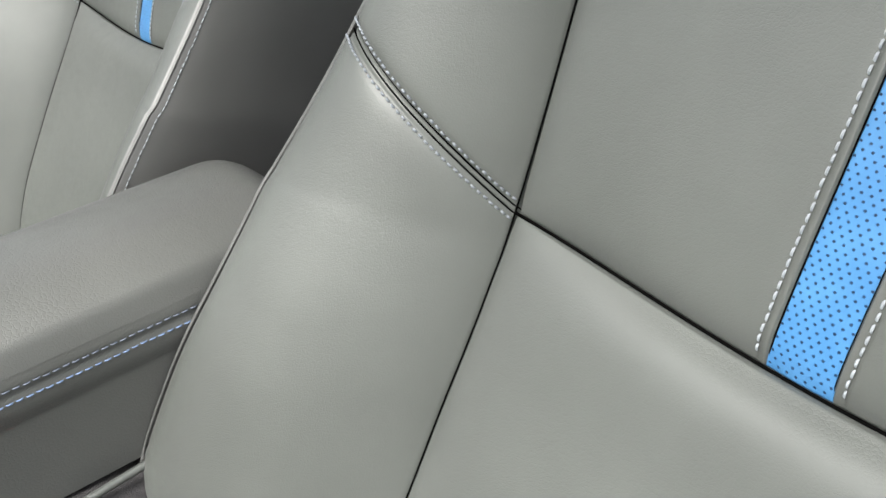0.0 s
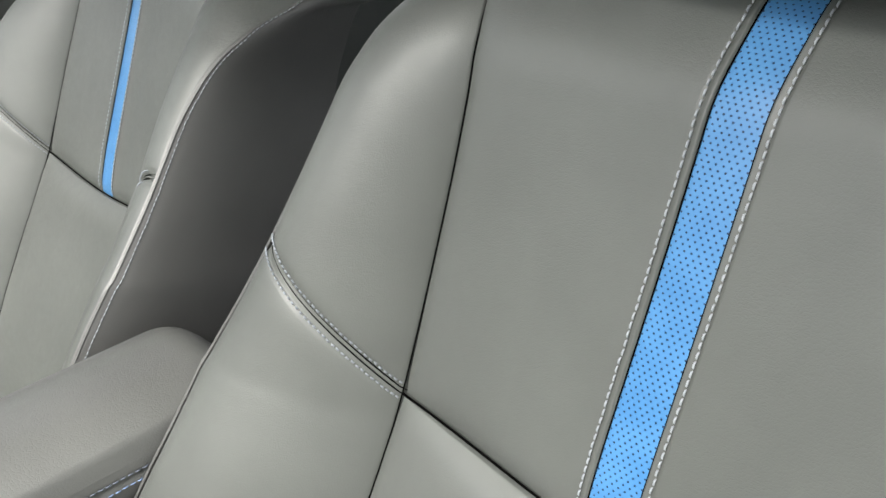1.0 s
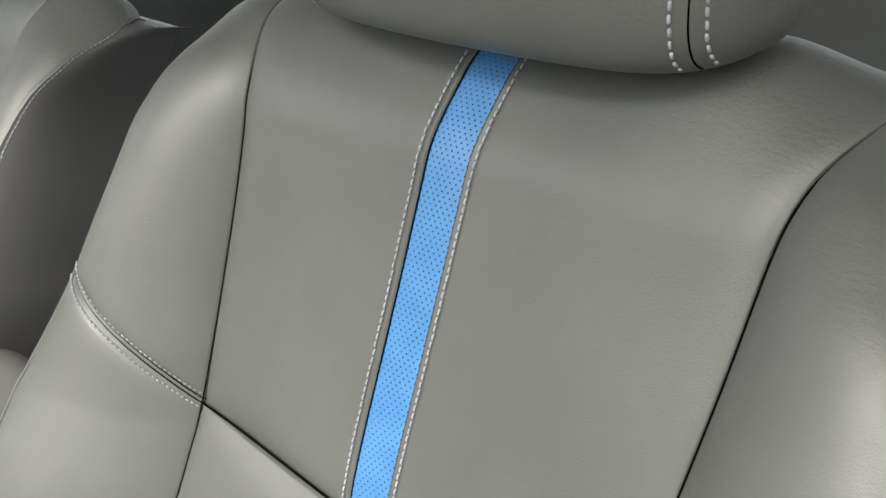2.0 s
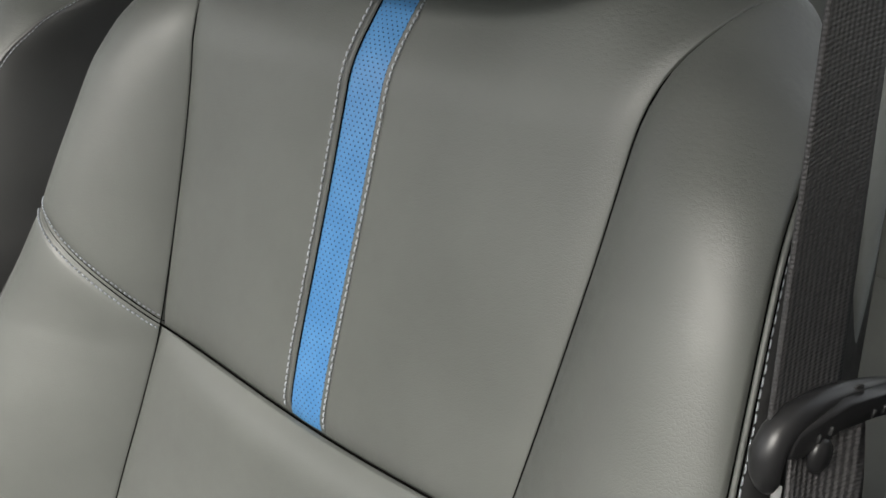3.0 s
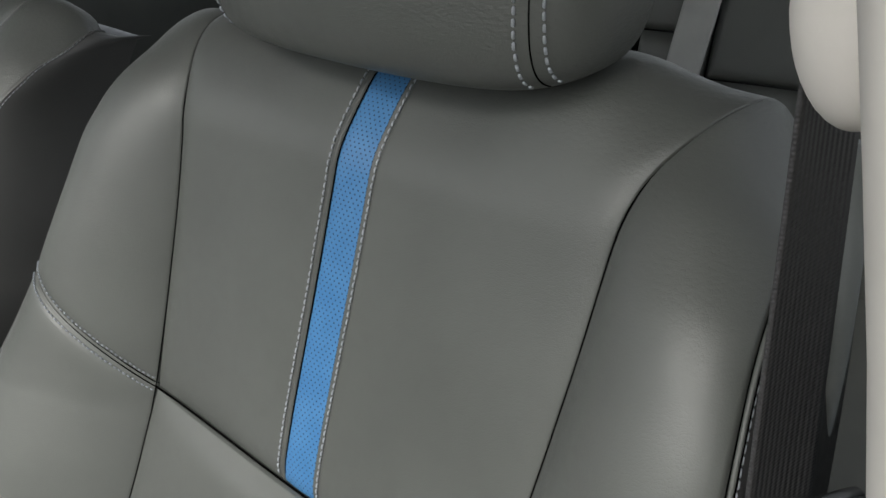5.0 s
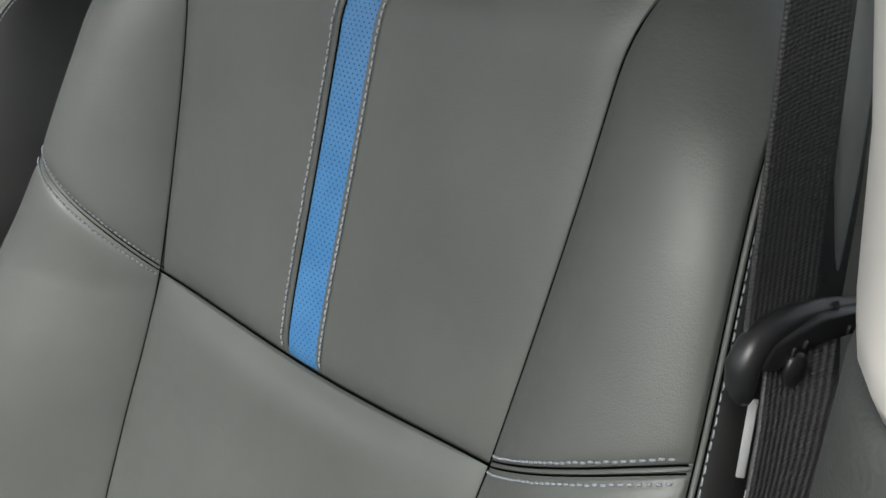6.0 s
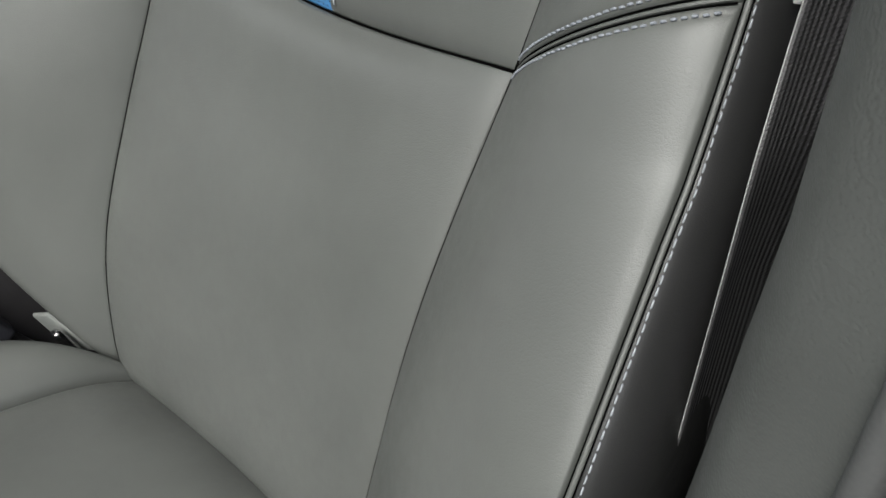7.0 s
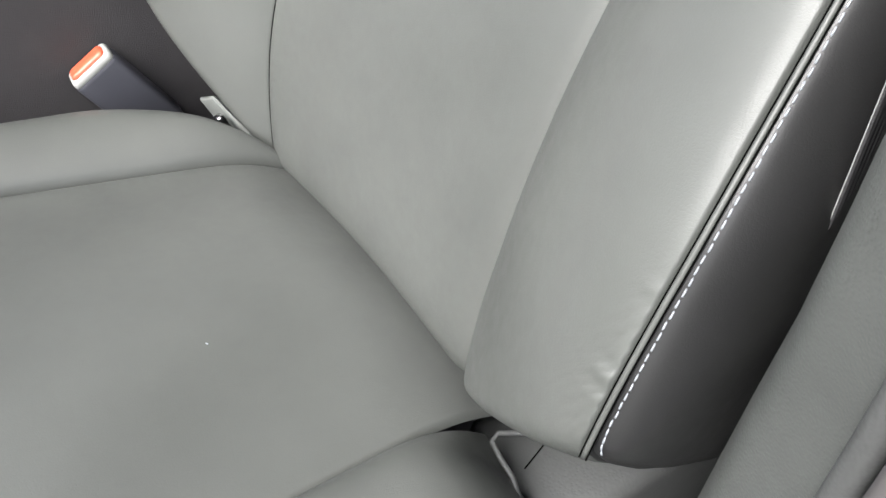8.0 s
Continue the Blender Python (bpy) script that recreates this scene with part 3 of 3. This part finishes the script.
    # plastic side shield behind the outer roll, with its raised lip
    shield = rounded_box((0.100, 0.22, 0.16), 0.014, 4)
    bmesh.ops.transform(shield, matrix=Matrix.Translation(mv((0.178, -0.002, 0.185))), verts=shield.verts)
    part("side_shield", shield, GREY_TRIM, cushion, "grey plastic side shield")
    lip = [mv(p) for p in ((0.186, -0.086, 0.297), (0.178, -0.098, 0.298), (0.170, -0.112, 0.299), (0.173, -0.118, 0.299), (0.184, -0.120, 0.298), (0.198, -0.121, 0.296), (0.207, -0.124, 0.293), (0.213, -0.131, 0.286), (0.220, -0.138, 0.275))]
    tube("shield_lip", lip, 0.0018, GREY_TRIM, cushion, "thin raised grey lip", 8)
    tube("shield_joint", [mv((0.168, -0.064, 0.2652)), mv((0.175, -0.082, 0.2652)), mv((0.181, -0.099, 0.2652))], 0.0005, SEAM, cushion, "", 6)
    base = rounded_box((0.40, 0.46, 0.12), 0.02)
    bmesh.ops.transform(base, matrix=Matrix.Translation((0, -0.32, 0.11)), verts=base.verts)
    part("seat_base", base, BLACK, cushion)


HEAD_Z0, HEAD_Z1 = 0.8610, 1.065


def side_point(s, side, d):
    """A point on the side of the backrest, d from the welt (0) to the rear shell (1)."""
    xe = edge_x(s, side)
    a = back_point(side * xe, s, 0.003 + 0.075 * max(0.0, 1 - (s - foot_s(side)) / 0.042) ** 2.4)
    y, z, _, _ = spine(s)
    k = s / TOP
    deep = 0.120 - (0.055 if side > 0 else 0.030) * k
    b = Vector((side * (xe + (0.004 if side > 0 else -0.016)), y + deep if k < 0.86 else min(y + deep, 0.178 if side > 0 else 0.186), min(z - 0.004, 0.800 if side > 0 else 0.822))) + settle(side * xe, s)
    p = a.lerp(b, d)
    e = max(0.0, d - 0.016) / 0.984 if side > 0 else d
    p.x += side * (0.0145 if side > 0 else 0.015) * math.sin(math.pi * e ** (0.50 if side > 0 else 0.62)) * (1 - 0.75 * k ** 2)
    if side > 0:  # the foot rounds upwards to the rear
        p.z += 0.092 * d ** 1.4 * math.exp(-max(0.0, s - foot_s(side)) / 0.055)
    return p


def mesh_part_parent(name, root):
    """An inner frame of the thing's part, under which its pieces hang."""
    bm = rounded_box((0.20, 0.03, 0.10), 0.01)
    where = {"backrest": (0, 0.06, 0.55), "headrest": (0, 0.075, 0.97), "seat_cushion": (0, -0.35, 0.22)}[name]
    bmesh.ops.transform(bm, matrix=Matrix.Translation(where), verts=bm.verts)
    return part(name, bm, BLACK, root)


driver_seat = thing("car_seat", "grey leather front car seat with blue perforated stripe", "car seat", pose(0, 0, 0), "front seats")
build_seat(driver_seat, 1)
passenger_seat = thing("car_seat", "grey leather front car seat beside the centre console", "car seat", pose(-0.708, 0.034, 0.590, -2.5) @ Matrix.Translation((0, 0, -0.62)), "front seats")
EXTRA[0], FULL[0] = 0.038, 0.55
build_seat(passenger_seat, -1)

# ---- the cabin round them ----
def block(name, lo, hi, mat, label="", r=0.004, kind="structure", parent=None):
    size = [b - a for a, b in zip(lo, hi)]
    bm = rounded_box(size, min(r, min(size) * 0.4), 2)
    bmesh.ops.transform(bm, matrix=Matrix.Translation([(a + b) / 2 for a, b in zip(lo, hi)]), verts=bm.verts)
    ob = part(name, bm, mat, parent)
    return tagged(ob, label, "", "", kind)


block("ground", (-60, -60, -0.42), (60, 60, -0.40), ASPHALT, "grey asphalt outside the car")
block("floor", (-1.12, -1.25, -0.02), (0.36, 1.30, 0.0), CARPET, "dark carpeted car floor")
block("sill", (0.362, -1.25, -0.06), (0.50, 1.30, 0.16), DARK_TRIM, "dark door sill", 0.02)
block("ceiling", (-1.12, -0.38, 1.25), (0.40, 0.98, 1.28), HEADLINER, "pale roof lining")
block("wall_west_low", (-1.16, -1.25, 0.002), (-1.10, 1.30, 0.74), DARK_TRIM, "dark door lining across the car")
block("wall_west_pillar", (-1.155, -0.02, 0.744), (-1.105, 0.12, 1.246), DARK_TRIM, "dark middle pillar across the car")
block("wall_west_rear", (-1.155, 0.95, 0.744), (-1.105, 1.30, 1.246), DARK_TRIM, "dark rear pillar across the car")
block("wall_rear", (-1.12, 1.31, 0.002), (0.46, 1.36, 0.95), DARK_TRIM, "dark rear wall of the cabin")
block("wall_east_low", (0.40, 0.10, 0.164), (0.46, 1.30, 0.66), DARK_TRIM, "dark rear door lining")
block("wall_east_door", (0.41, 0.10, 0.664), (0.45, 0.946, 0.76), DARK_TRIM, "dark rear door frame")
block("wall_east_rear", (0.40, 0.95, 0.664), (0.46, 1.30, 1.246), DARK_TRIM, "dark rear pillar")
block("wall_east_open_door", (0.52, -1.32, 0.0), (1.40, -1.26, 0.80), DARK_TRIM, "dark lining of the door that stands open")
block("wall_front", (-1.12, -1.06, 0.002), (0.79, -1.00, 0.93), DARK_TRIM, "dark bulkhead under the windscreen")

# ---- middle pillar on the near side ----
PILLAR_Z = [0.16, 0.30, 0.396, 0.477, 0.55, 0.62, 0.67, 0.72, 0.786, 0.815, 0.84, 0.86, 0.885, 0.905, 0.925, 0.94, 1.00, 1.10, 1.25]
PILLAR_X = [0.258, 0.275, 0.287, 0.2965, 0.306, 0.311, 0.3155, 0.3170, 0.3185, 0.3200, 0.3185, 0.3165, 0.3125, 0.309, 0.305, 0.302, 0.290, 0.272, 0.250]


def pillar_section(z, grow=0.0):
    """The pillar's outline at a height: a rounded nose towards the cabin."""
    e = float(np.interp(z, PILLAR_Z, PILLAR_X)) + 0.0015 - grow
    out = []
    for k in np.linspace(0, 1, 9):
        out.append((0.47 - (0.47 - e - 0.03) * k, 0.085, z))
    for a in np.linspace(90, 270, 17):
        out.append((e + 0.035 + 0.035 * math.cos(radians(a)), -0.02 + 0.105 * math.sin(radians(a)), z))
    for k in np.linspace(0.12, 1, 9):
        out.append((e + 0.035 + (0.47 - e - 0.035) * k, -0.125 - 0.012 * math.sin(math.pi * k), z))
    return out


def pillar_trim(name, zs, mat, label, grow, parent):
    rows = [pillar_section(z, g) for z, g in zip(zs, grow)]
    n = len(rows[0])
    verts = [p for r in rows for p in r]
    faces = [(j * n + i, (j + 1) * n + i, (j + 1) * n + i + 1, j * n + i + 1) for j in range(len(rows) - 1) for i in range(n - 1)]
    faces += [tuple(range(n)), tuple(range((len(rows) - 1) * n, len(rows) * n))[::-1]]
    return mesh_object(name, verts, faces, mat, parent, label)


pillar = thing("wall_pillar", "car door pillar, beige trim above dark grained trim", "", None, "", "structure")
zs = [0.16] + list(np.linspace(0.22, 0.806, 14)) + [0.813, 0.817, 0.818]
pillar_trim("lower_trim", zs, DARK_TRIM, "dark grained plastic trim", [0] * 15 + [-0.001, -0.004, -0.010], pillar)
zs = [0.8185, 0.819, 0.823] + list(np.linspace(0.830, 1.248, 14))
pillar_trim("upper_trim", zs, BEIGE, "smooth beige plastic trim", [-0.008, -0.003, -0.0006] + [0] * 14, pillar)
rim, seal = [], []
for z in np.linspace(0.17, 0.95, 24):
    x = float(np.interp(z, [0.17, 0.53, 0.65, 0.95], [0.340, 0.3665, 0.3735, 0.381]))
    rim.append((x, -0.1345, z))
    seal.append((x + 0.0205, -0.1400, z))
tube("trim_edge", rim, 0.0052, GREY_TRIM, pillar, "rounded grey edge of the trim", 12)
tube("door_seal", seal, 0.0135, RUBBER, pillar, "grey rubber door seal", 12)

fin = [(0.2560, 0.100, 0.860), (0.2600, 0.100, 0.820), (0.2612, 0.102, 0.780), (0.2595, 0.108, 0.740), (0.2545, 0.120, 0.700), (0.2470, 0.134, 0.660)]
tube("rear_edge", [tuple(p) for p in curve(fin, 6)[0]], 0.0055, PALE_TRIM, pillar, "pale grey rear edge of the trim", 12)

# cover of the belt's upper guide
guide = thing("belt_guide", "rounded beige plastic cover of the belt guide", "belt guide")
bm = bmesh.new()
bmesh.ops.create_uvsphere(bm, u_segments=32, v_segments=20, radius=1)
for v in bm.verts:
    c = v.co.copy()
    k = 1.0 - 0.30 * max(0, c.z)
    v.co = Vector((c.x * 0.0150 * k, c.y * 0.024 * k, c.z * (0.030 if c.z < 0 else 0.085)))
bmesh.ops.transform(bm, matrix=pose(0.2822, -0.005, 0.932, 0, -6, 35), verts=bm.verts)
part("cover", bm, BEIGE, guide)


# ---- seat belt ----
def strap(name, left, right, mat, parent, thick=0.0013, label="", bow=0.0):
    """A strap between two lines of points, with thickness."""
    L, R_ = [Vector(p) for p in left], [Vector(p) for p in right]
    n = 12
    front, uvs = [], []
    run = 0.0
    for j, (a, b) in enumerate(zip(L, R_)):
        if j:
            run += ((a - L[j - 1]).length + (b - R_[j - 1]).length) / 2
        d = (L[min(j + 1, len(L) - 1)] - L[max(j - 1, 0)]).normalized()
        q = (b - a).cross(d).normalized()
        for i in range(n + 1):
            k = i / n
            front.append((a.lerp(b, k) + q * (bow * math.sin(math.pi * k)), q))
            uvs.append((k * (b - a).length, run))
    w = n + 1
    m = len(L)
    verts = [p + q * thick / 2 for p, q in front] + [p - q * thick / 2 for p, q in front]
    faces = []
    off = len(front)
    for j in range(m - 1):
        for i in range(n):
            q = (j * w + i, j * w + i + 1, (j + 1) * w + i + 1, (j + 1) * w + i)
            faces += [q, tuple(off + k for k in q[::-1])]
        for i in (0, n):
            a, b = j * w + i, (j + 1) * w + i
            faces.append((a, b, off + b, off + a) if i == 0 else (a, off + a, off + b, b))
    return mesh_object(name, verts, faces, mat, parent, label, uvs + uvs)


UPPER_L, UPPER_R = (0.2690, 0.000), (0.2693, 0.045)
belt = thing("seat_belt", "dark woven seat belt hanging beside the seat", "seat belt")
zs = np.linspace(0.95, 0.742, 20)
ks = np.linspace(0, 1, 20)
strap("upper_strap", [(UPPER_L[0] + (0.2725 - UPPER_L[0]) * k, UPPER_L[1] + (-0.002 - UPPER_L[1]) * k, z) for z, k in zip(zs, ks)],
      [(UPPER_R[0] + (0.2795 - UPPER_R[0]) * k, UPPER_R[1] + (0.041 - UPPER_R[1]) * k, z) for z, k in zip(zs, ks)], WEBBING, belt, bow=0.001)
zs = np.linspace(0.748, 0.10, 44)
LZ, LX, LY = [0.10, 0.40, 0.50, 0.60, 0.66, 0.69, 0.712, 0.734, 0.748], [0.252, 0.2835, 0.2925, 0.2972, 0.2990, 0.2925, 0.2868, 0.2795, 0.276], [-0.050, -0.058, -0.058, -0.058, -0.056, -0.034, -0.014, 0.002, 0.006]
WZ, WY = [0.10, 0.60, 0.70, 0.748], [0.046, 0.046, 0.040, 0.032]
strap("lower_strap", [(np.interp(z, LZ, LX), np.interp(z, LZ, LY), z) for z in zs],
      [(np.interp(z, LZ, LX) + np.interp(z, [0.60, 0.70], [0.001, 0.012]), np.interp(z, LZ, LY) + np.interp(z, WZ, WY), z) for z in zs], WEBBING, belt, bow=0.003)
tube("edge_thread", [(np.interp(z, LZ, LX), np.interp(z, LZ, LY) - 0.0006, z) for z in zs[3:]], 0.00022, WEBBING_PALE, belt, "thin pale edge thread", 6)


def tongue_shape(outline, thick, r):
    """A plate cut to an outline of (along, up) in the belt's own plane, with rounded edges."""
    bm = bmesh.new()
    vs = [bm.verts.new((a, -thick / 2, z)) for a, z in outline]
    f = bm.faces.new(vs)
    out = bmesh.ops.extrude_face_region(bm, geom=[f])
    bmesh.ops.translate(bm, vec=(0, thick, 0), verts=[v for v in out["geom"] if isinstance(v, bmesh.types.BMVert)])
    bmesh.ops.recalc_face_normals(bm, faces=bm.faces)
    rims = [e for e in bm.edges if abs(e.verts[0].co.y - e.verts[1].co.y) < 1e-6]
    bmesh.ops.bevel(bm, geom=rims, offset=r, segments=3, profile=0.5, affect="EDGES")
    bmesh.ops.transform(bm, matrix=pose(0.2838, 0.0165, 0.7435, 0, 0, 75), verts=bm.verts)
    return bm


# the belt's tongue: a wide grip bar over a slotted plate, with the latch blade below
bar = [(0.2766, -0.0030, 0.7218), (0.2763, -0.0040, 0.7230), (0.2760, -0.0050, 0.7260), (0.2753, -0.0063, 0.7310), (0.2750, -0.0060, 0.7380), (0.2758, -0.0018, 0.7438), (0.2775, 0.0064, 0.7468), (0.2802, 0.0195, 0.7470), (0.2837, 0.0350, 0.7442), (0.2872, 0.0510, 0.7394), (0.2897, 0.0630, 0.7350), (0.2907, 0.0670, 0.7315)]
tongue = tube("tongue", bar, [0.0008, 0.0027, 0.0043, 0.0054, 0.0060, 0.0058, 0.0053, 0.0047, 0.0043, 0.0039, 0.0034, 0.0022], BLACK, belt, "black plastic belt tongue", 16)
part("slot_plate", tongue_shape([(-0.022, -0.006), (-0.016, 0.002), (0.010, 0.004), (0.040, -0.002), (0.050, -0.008), (0.044, -0.014), (0.026, -0.010), (0.006, -0.007), (-0.012, -0.010)], 0.0060, 0.0018), BLACK, tongue)
for a in (-0.006, 0.000, 0.024, 0.030):
    rib = rounded_box((0.0016, 0.0016, 0.0034), 0.0006, 2)
    bmesh.ops.transform(rib, matrix=pose(0.2838, 0.0165, 0.7435, 0, 0, 75) @ pose(a, -0.0034, -0.003 - 0.12 * abs(a), 0, 18, 0), verts=rib.verts)
    part("rib", rib, BLACK, tongue)
stud = bmesh.new()
bmesh.ops.create_uvsphere(stud, u_segments=18, v_segments=12, radius=1)
bmesh.ops.transform(stud, matrix=pose(0.2862, 0.0115, 0.7322, 0, 0, 75) @ Matrix.Diagonal((0.0058, 0.003, 0.0068, 1)), verts=stud.verts)
part("stud", stud, BLACK, belt, "black oval stop button")
blade = rounded_box((0.0034, 0.0016, 0.034), 0.0006, 2)
bmesh.ops.transform(blade, matrix=pose(0.2768, 0.0030, 0.7015, -5, 2, 30), verts=blade.verts)
part("blade", blade, STEEL, belt, "bright steel latch blade")

# ---- centre console ----
console = thing("centre_console", "centre console with padded grey leather armrest", "car console")


def lid_point(u, v):
    """u across (0 by the near seat), v from front to rear."""
    y = -0.75 + 0.752 * v
    edge = 0.5610 + 0.09 * (y + 0.10) if y > -0.3 else 0.5430
    x = -0.288 - 0.124 * u
    crown = 0.020 * (1 - abs(2 * u - 1) ** 2.6)
    rear = max(0.0, (v - 0.93) / 0.07)
    return Vector((x, y, edge + crown - 0.05 * rear ** 2.6 - 0.010 * max(0, abs(2 * u - 1) - 0.93) / 0.07))


sheet("armrest_pad", lid_point, spaced(0, 1, 40, 1.6), list(np.linspace(0, 0.92, 50)) + list(np.linspace(0.925, 1, 16)), LEATHER_CONSOLE, console, "padded grey leather lid", True)


def console_side(u, v, side):
    y = -0.75 + 0.752 * v
    top = lid_point(0.0 if side > 0 else 1.0, v)
    x = top.x + side * (0.003 * math.sin(math.pi * min(1, u * 3)) - 0.004 * u)
    low = top.z - 0.088 * u
    sink = tuck(u * 0.088 - 0.0101, 0.0010, 0.006, 0.0022, 0.004)
    return Vector((x - side * sink, y, low))


for side in (-1, 1):
    sheet("armrest_side", lambda u, v: console_side(u, v, side), np.linspace(0, 1, 40), np.linspace(0, 1, 40), LEATHER_CONSOLE, console, "dark leather side of the armrest", side > 0)
    for d in (0.0066, 0.0136):
        pts = [console_side(d / 0.088, v, side) + Vector((side * 0.0003, 0, 0)) for v in np.linspace(0.02, 0.97, 80)]
        stitches(pts, [(side, 0, 0.15)] * len(pts), THREAD_BLUE if d > 0.01 else THREAD_DULL, console, 0.0050, 0.0038, 0.0005)


def console_rear(u, v):
    a = lid_point(u, 1.0)
    return Vector((a.x, a.y + 0.004 * math.sin(math.pi * v), a.z - 0.09 * v))


sheet("armrest_rear", console_rear, np.linspace(0, 1, 20), np.linspace(0, 1, 8), LEATHER_CONSOLE, console)
body = rounded_box((0.150, 0.80, 0.44), 0.012, 3)
bmesh.ops.transform(body, matrix=pose(-0.350, -0.42, 0.232, 0, 0, 0), verts=body.verts)
part("console_body", body, CARPET, console, "dark console body")
ledge = [(-0.2795, y, 0.463 + 0.17 * (y + 0.146)) for y in np.linspace(-0.75, -0.03, 16)]
tube("ledge", ledge, 0.0024, DARK_TRIM, console, "raised grey trim line", 10)

# ---- belt buckle ----
buckle = thing("belt_buckle", "dark slate belt buckle with red release button", "belt buckle")
place = pose(-0.258, -0.183, 0.329, 30, 0, -4)
bm = rounded_box((0.022, 0.042, 0.085), 0.005, 3)
bmesh.ops.transform(bm, matrix=place, verts=bm.verts)
part("housing", bm, SLATE, buckle, "slate grey plastic housing")
bm = rounded_box((0.021, 0.040, 0.010), 0.004, 3)
bmesh.ops.transform(bm, matrix=place @ Matrix.Translation((0, 0, 0.0425)), verts=bm.verts)
part("rim", bm, WEBBING_PALE, buckle, "pale grey rim")
bm = rounded_box((0.015, 0.034, 0.010), 0.004, 3)
bmesh.ops.transform(bm, matrix=place @ Matrix.Translation((0.001, 0, 0.0455)), verts=bm.verts)
part("release_button", bm, RED, buckle, "red release button")
bm = rounded_box((0.012, 0.030, 0.16), 0.004, 2)
bmesh.ops.transform(bm, matrix=place @ Matrix.Translation((0, 0.003, -0.12)), verts=bm.verts)
part("stalk", bm, BLACK, buckle)
bracket = thing("belt_anchor", "bright metal anchor beside the seat cushion", "belt anchor")
PALE_METAL = plastic("satin_zinc", (0.20, 0.21, 0.20), 0.45)
bm = rounded_box((0.050, 0.006, 0.048), 0.0025, 2, 0.35)
bmesh.ops.transform(bm, matrix=pose(-0.214, -0.120, 0.308, 20, -28, 8), verts=bm.verts)
part("anchor_plate", bm, PALE_METAL, bracket, "satin zinc plate")
bm = rounded_box((0.011, 0.008, 0.034), 0.003, 3)
bmesh.ops.transform(bm, matrix=pose(-0.199, -0.124, 0.306, 20, -14, 8), verts=bm.verts)
part("clip", bm, METAL, bracket, "polished steel clip")

# ---- rear seat ----
rear = thing("rear_bench", "dark grey leather rear bench with blue stripes", "car seat")


def rear_point(x, z, sink=0.0):
    y = 0.86 + 0.28 * (z - 0.62) + 0.02 * math.cos(x * 9)
    top = max(0.0, (z - 0.86) / 0.06)
    return Vector((x, y - 0.0 + sink + 0.05 * top ** 2, z))


for x0, x1, z0, z1 in ((-1.08, -0.297, 0.30, 0.92), (-0.287, -0.189, 0.30, 0.672), (-0.287, -0.189, 0.674, 0.92), (-0.187, -0.02, 0.30, 0.618), (-0.187, -0.02, 0.620, 0.92), (0.014, 0.38, 0.30, 0.640), (0.014, 0.38, 0.642, 0.92)):
    def panel(u, v):
        x, z = x0 + (x1 - x0) * u, z0 + (z1 - z0) * v
        d = min(x - x0, x1 - x, z - z0, z1 - z)
        return rear_point(x, z, tuck(d, 0.006, 0.030, 0.010, 0.018))
    sheet("bench_panel", panel, spaced(0, 1, 30), spaced(0, 1, 30), LEATHER, rear)
sheet("bench_stripe", lambda u, v: rear_point(-0.02 + 0.034 * u, 0.655 + 0.265 * v, 0.002), np.linspace(0, 1, 5), np.linspace(0, 1, 20), BLUE, rear, "bright blue stripe", False, lambda u, v: (u * 0.034, v * 0.26))
bm = rounded_box((1.44, 0.50, 0.16), 0.05, 4)
bmesh.ops.transform(bm, matrix=pose(-0.35, 0.62, 0.30, 6, 0, 0), verts=bm.verts)
part("bench_cushion", bm, LEATHER, rear)
bm = rounded_box((1.44, 0.06, 0.60), 0.02, 2)
bmesh.ops.transform(bm, matrix=pose(-0.35, 0.955, 0.60, -15, 0, 0), verts=bm.verts)
part("bench_back", bm, BLACK, rear)
rear_belt = thing("seat_belt", "pale grey seat belt over the rear bench", "seat belt")
strap("strap", [rear_point(-0.232 + 0.09 * (z - 0.62), z, -0.012) for z in np.linspace(0.40, 0.93, 14)],
      [rear_point(-0.184 + 0.09 * (z - 0.62), z, -0.012) for z in np.linspace(0.40, 0.93, 14)], WEBBING_PALE, rear_belt)

# ---- belt across the car ----
far_belt = thing("seat_belt", "dark seat belt with grey tongue across the car", "seat belt")
strap("strap", [(-1.085, 0.055, z) for z in np.linspace(0.25, 1.15, 8)], [(-1.080, 0.010, z) for z in np.linspace(0.25, 1.15, 8)], WEBBING, far_belt)
bm = rounded_box((0.020, 0.062, 0.030), 0.006, 3)
bmesh.ops.transform(bm, matrix=pose(-1.070, 0.030, 0.728, 12, 0, 0), verts=bm.verts)
part("tongue", bm, GREY_TRIM, far_belt, "grey plastic belt tongue")
bm = rounded_box((0.003, 0.022, 0.050), 0.001, 2)
bmesh.ops.transform(bm, matrix=pose(-1.068, 0.022, 0.690, 12, 0, 0), verts=bm.verts)
part("blade", bm, METAL, far_belt, "steel latch blade")

# small sewn tag on the far seat's side
tag = thing("seat_tag", "small faint sewn mark on dark leather seat side", "tag")
for k in range(3):
    bm = rounded_box((0.0012, 0.0022, 0.008), 0.0005, 1)
    bmesh.ops.transform(bm, matrix=pose(-0.4395, -0.008 + 0.0055 * k, 0.576 - 0.001 * k, -25, 0, 0), verts=bm.verts)
    part("bar", bm, LEATHER, tag)

# tiny specks of lint
for x, y, z in ((0.0581, -0.237, 0.3549),):
    fleck = thing("lint", "tiny white lint fleck on grey leather", "lint")
    bm = rounded_box((0.0022, 0.0008, 0.0007), 0.0003, 1)
    bmesh.ops.transform(bm, matrix=pose(x, y, z, 0, 0, 30), verts=bm.verts)
    part("fibre", bm, THREAD, fleck)
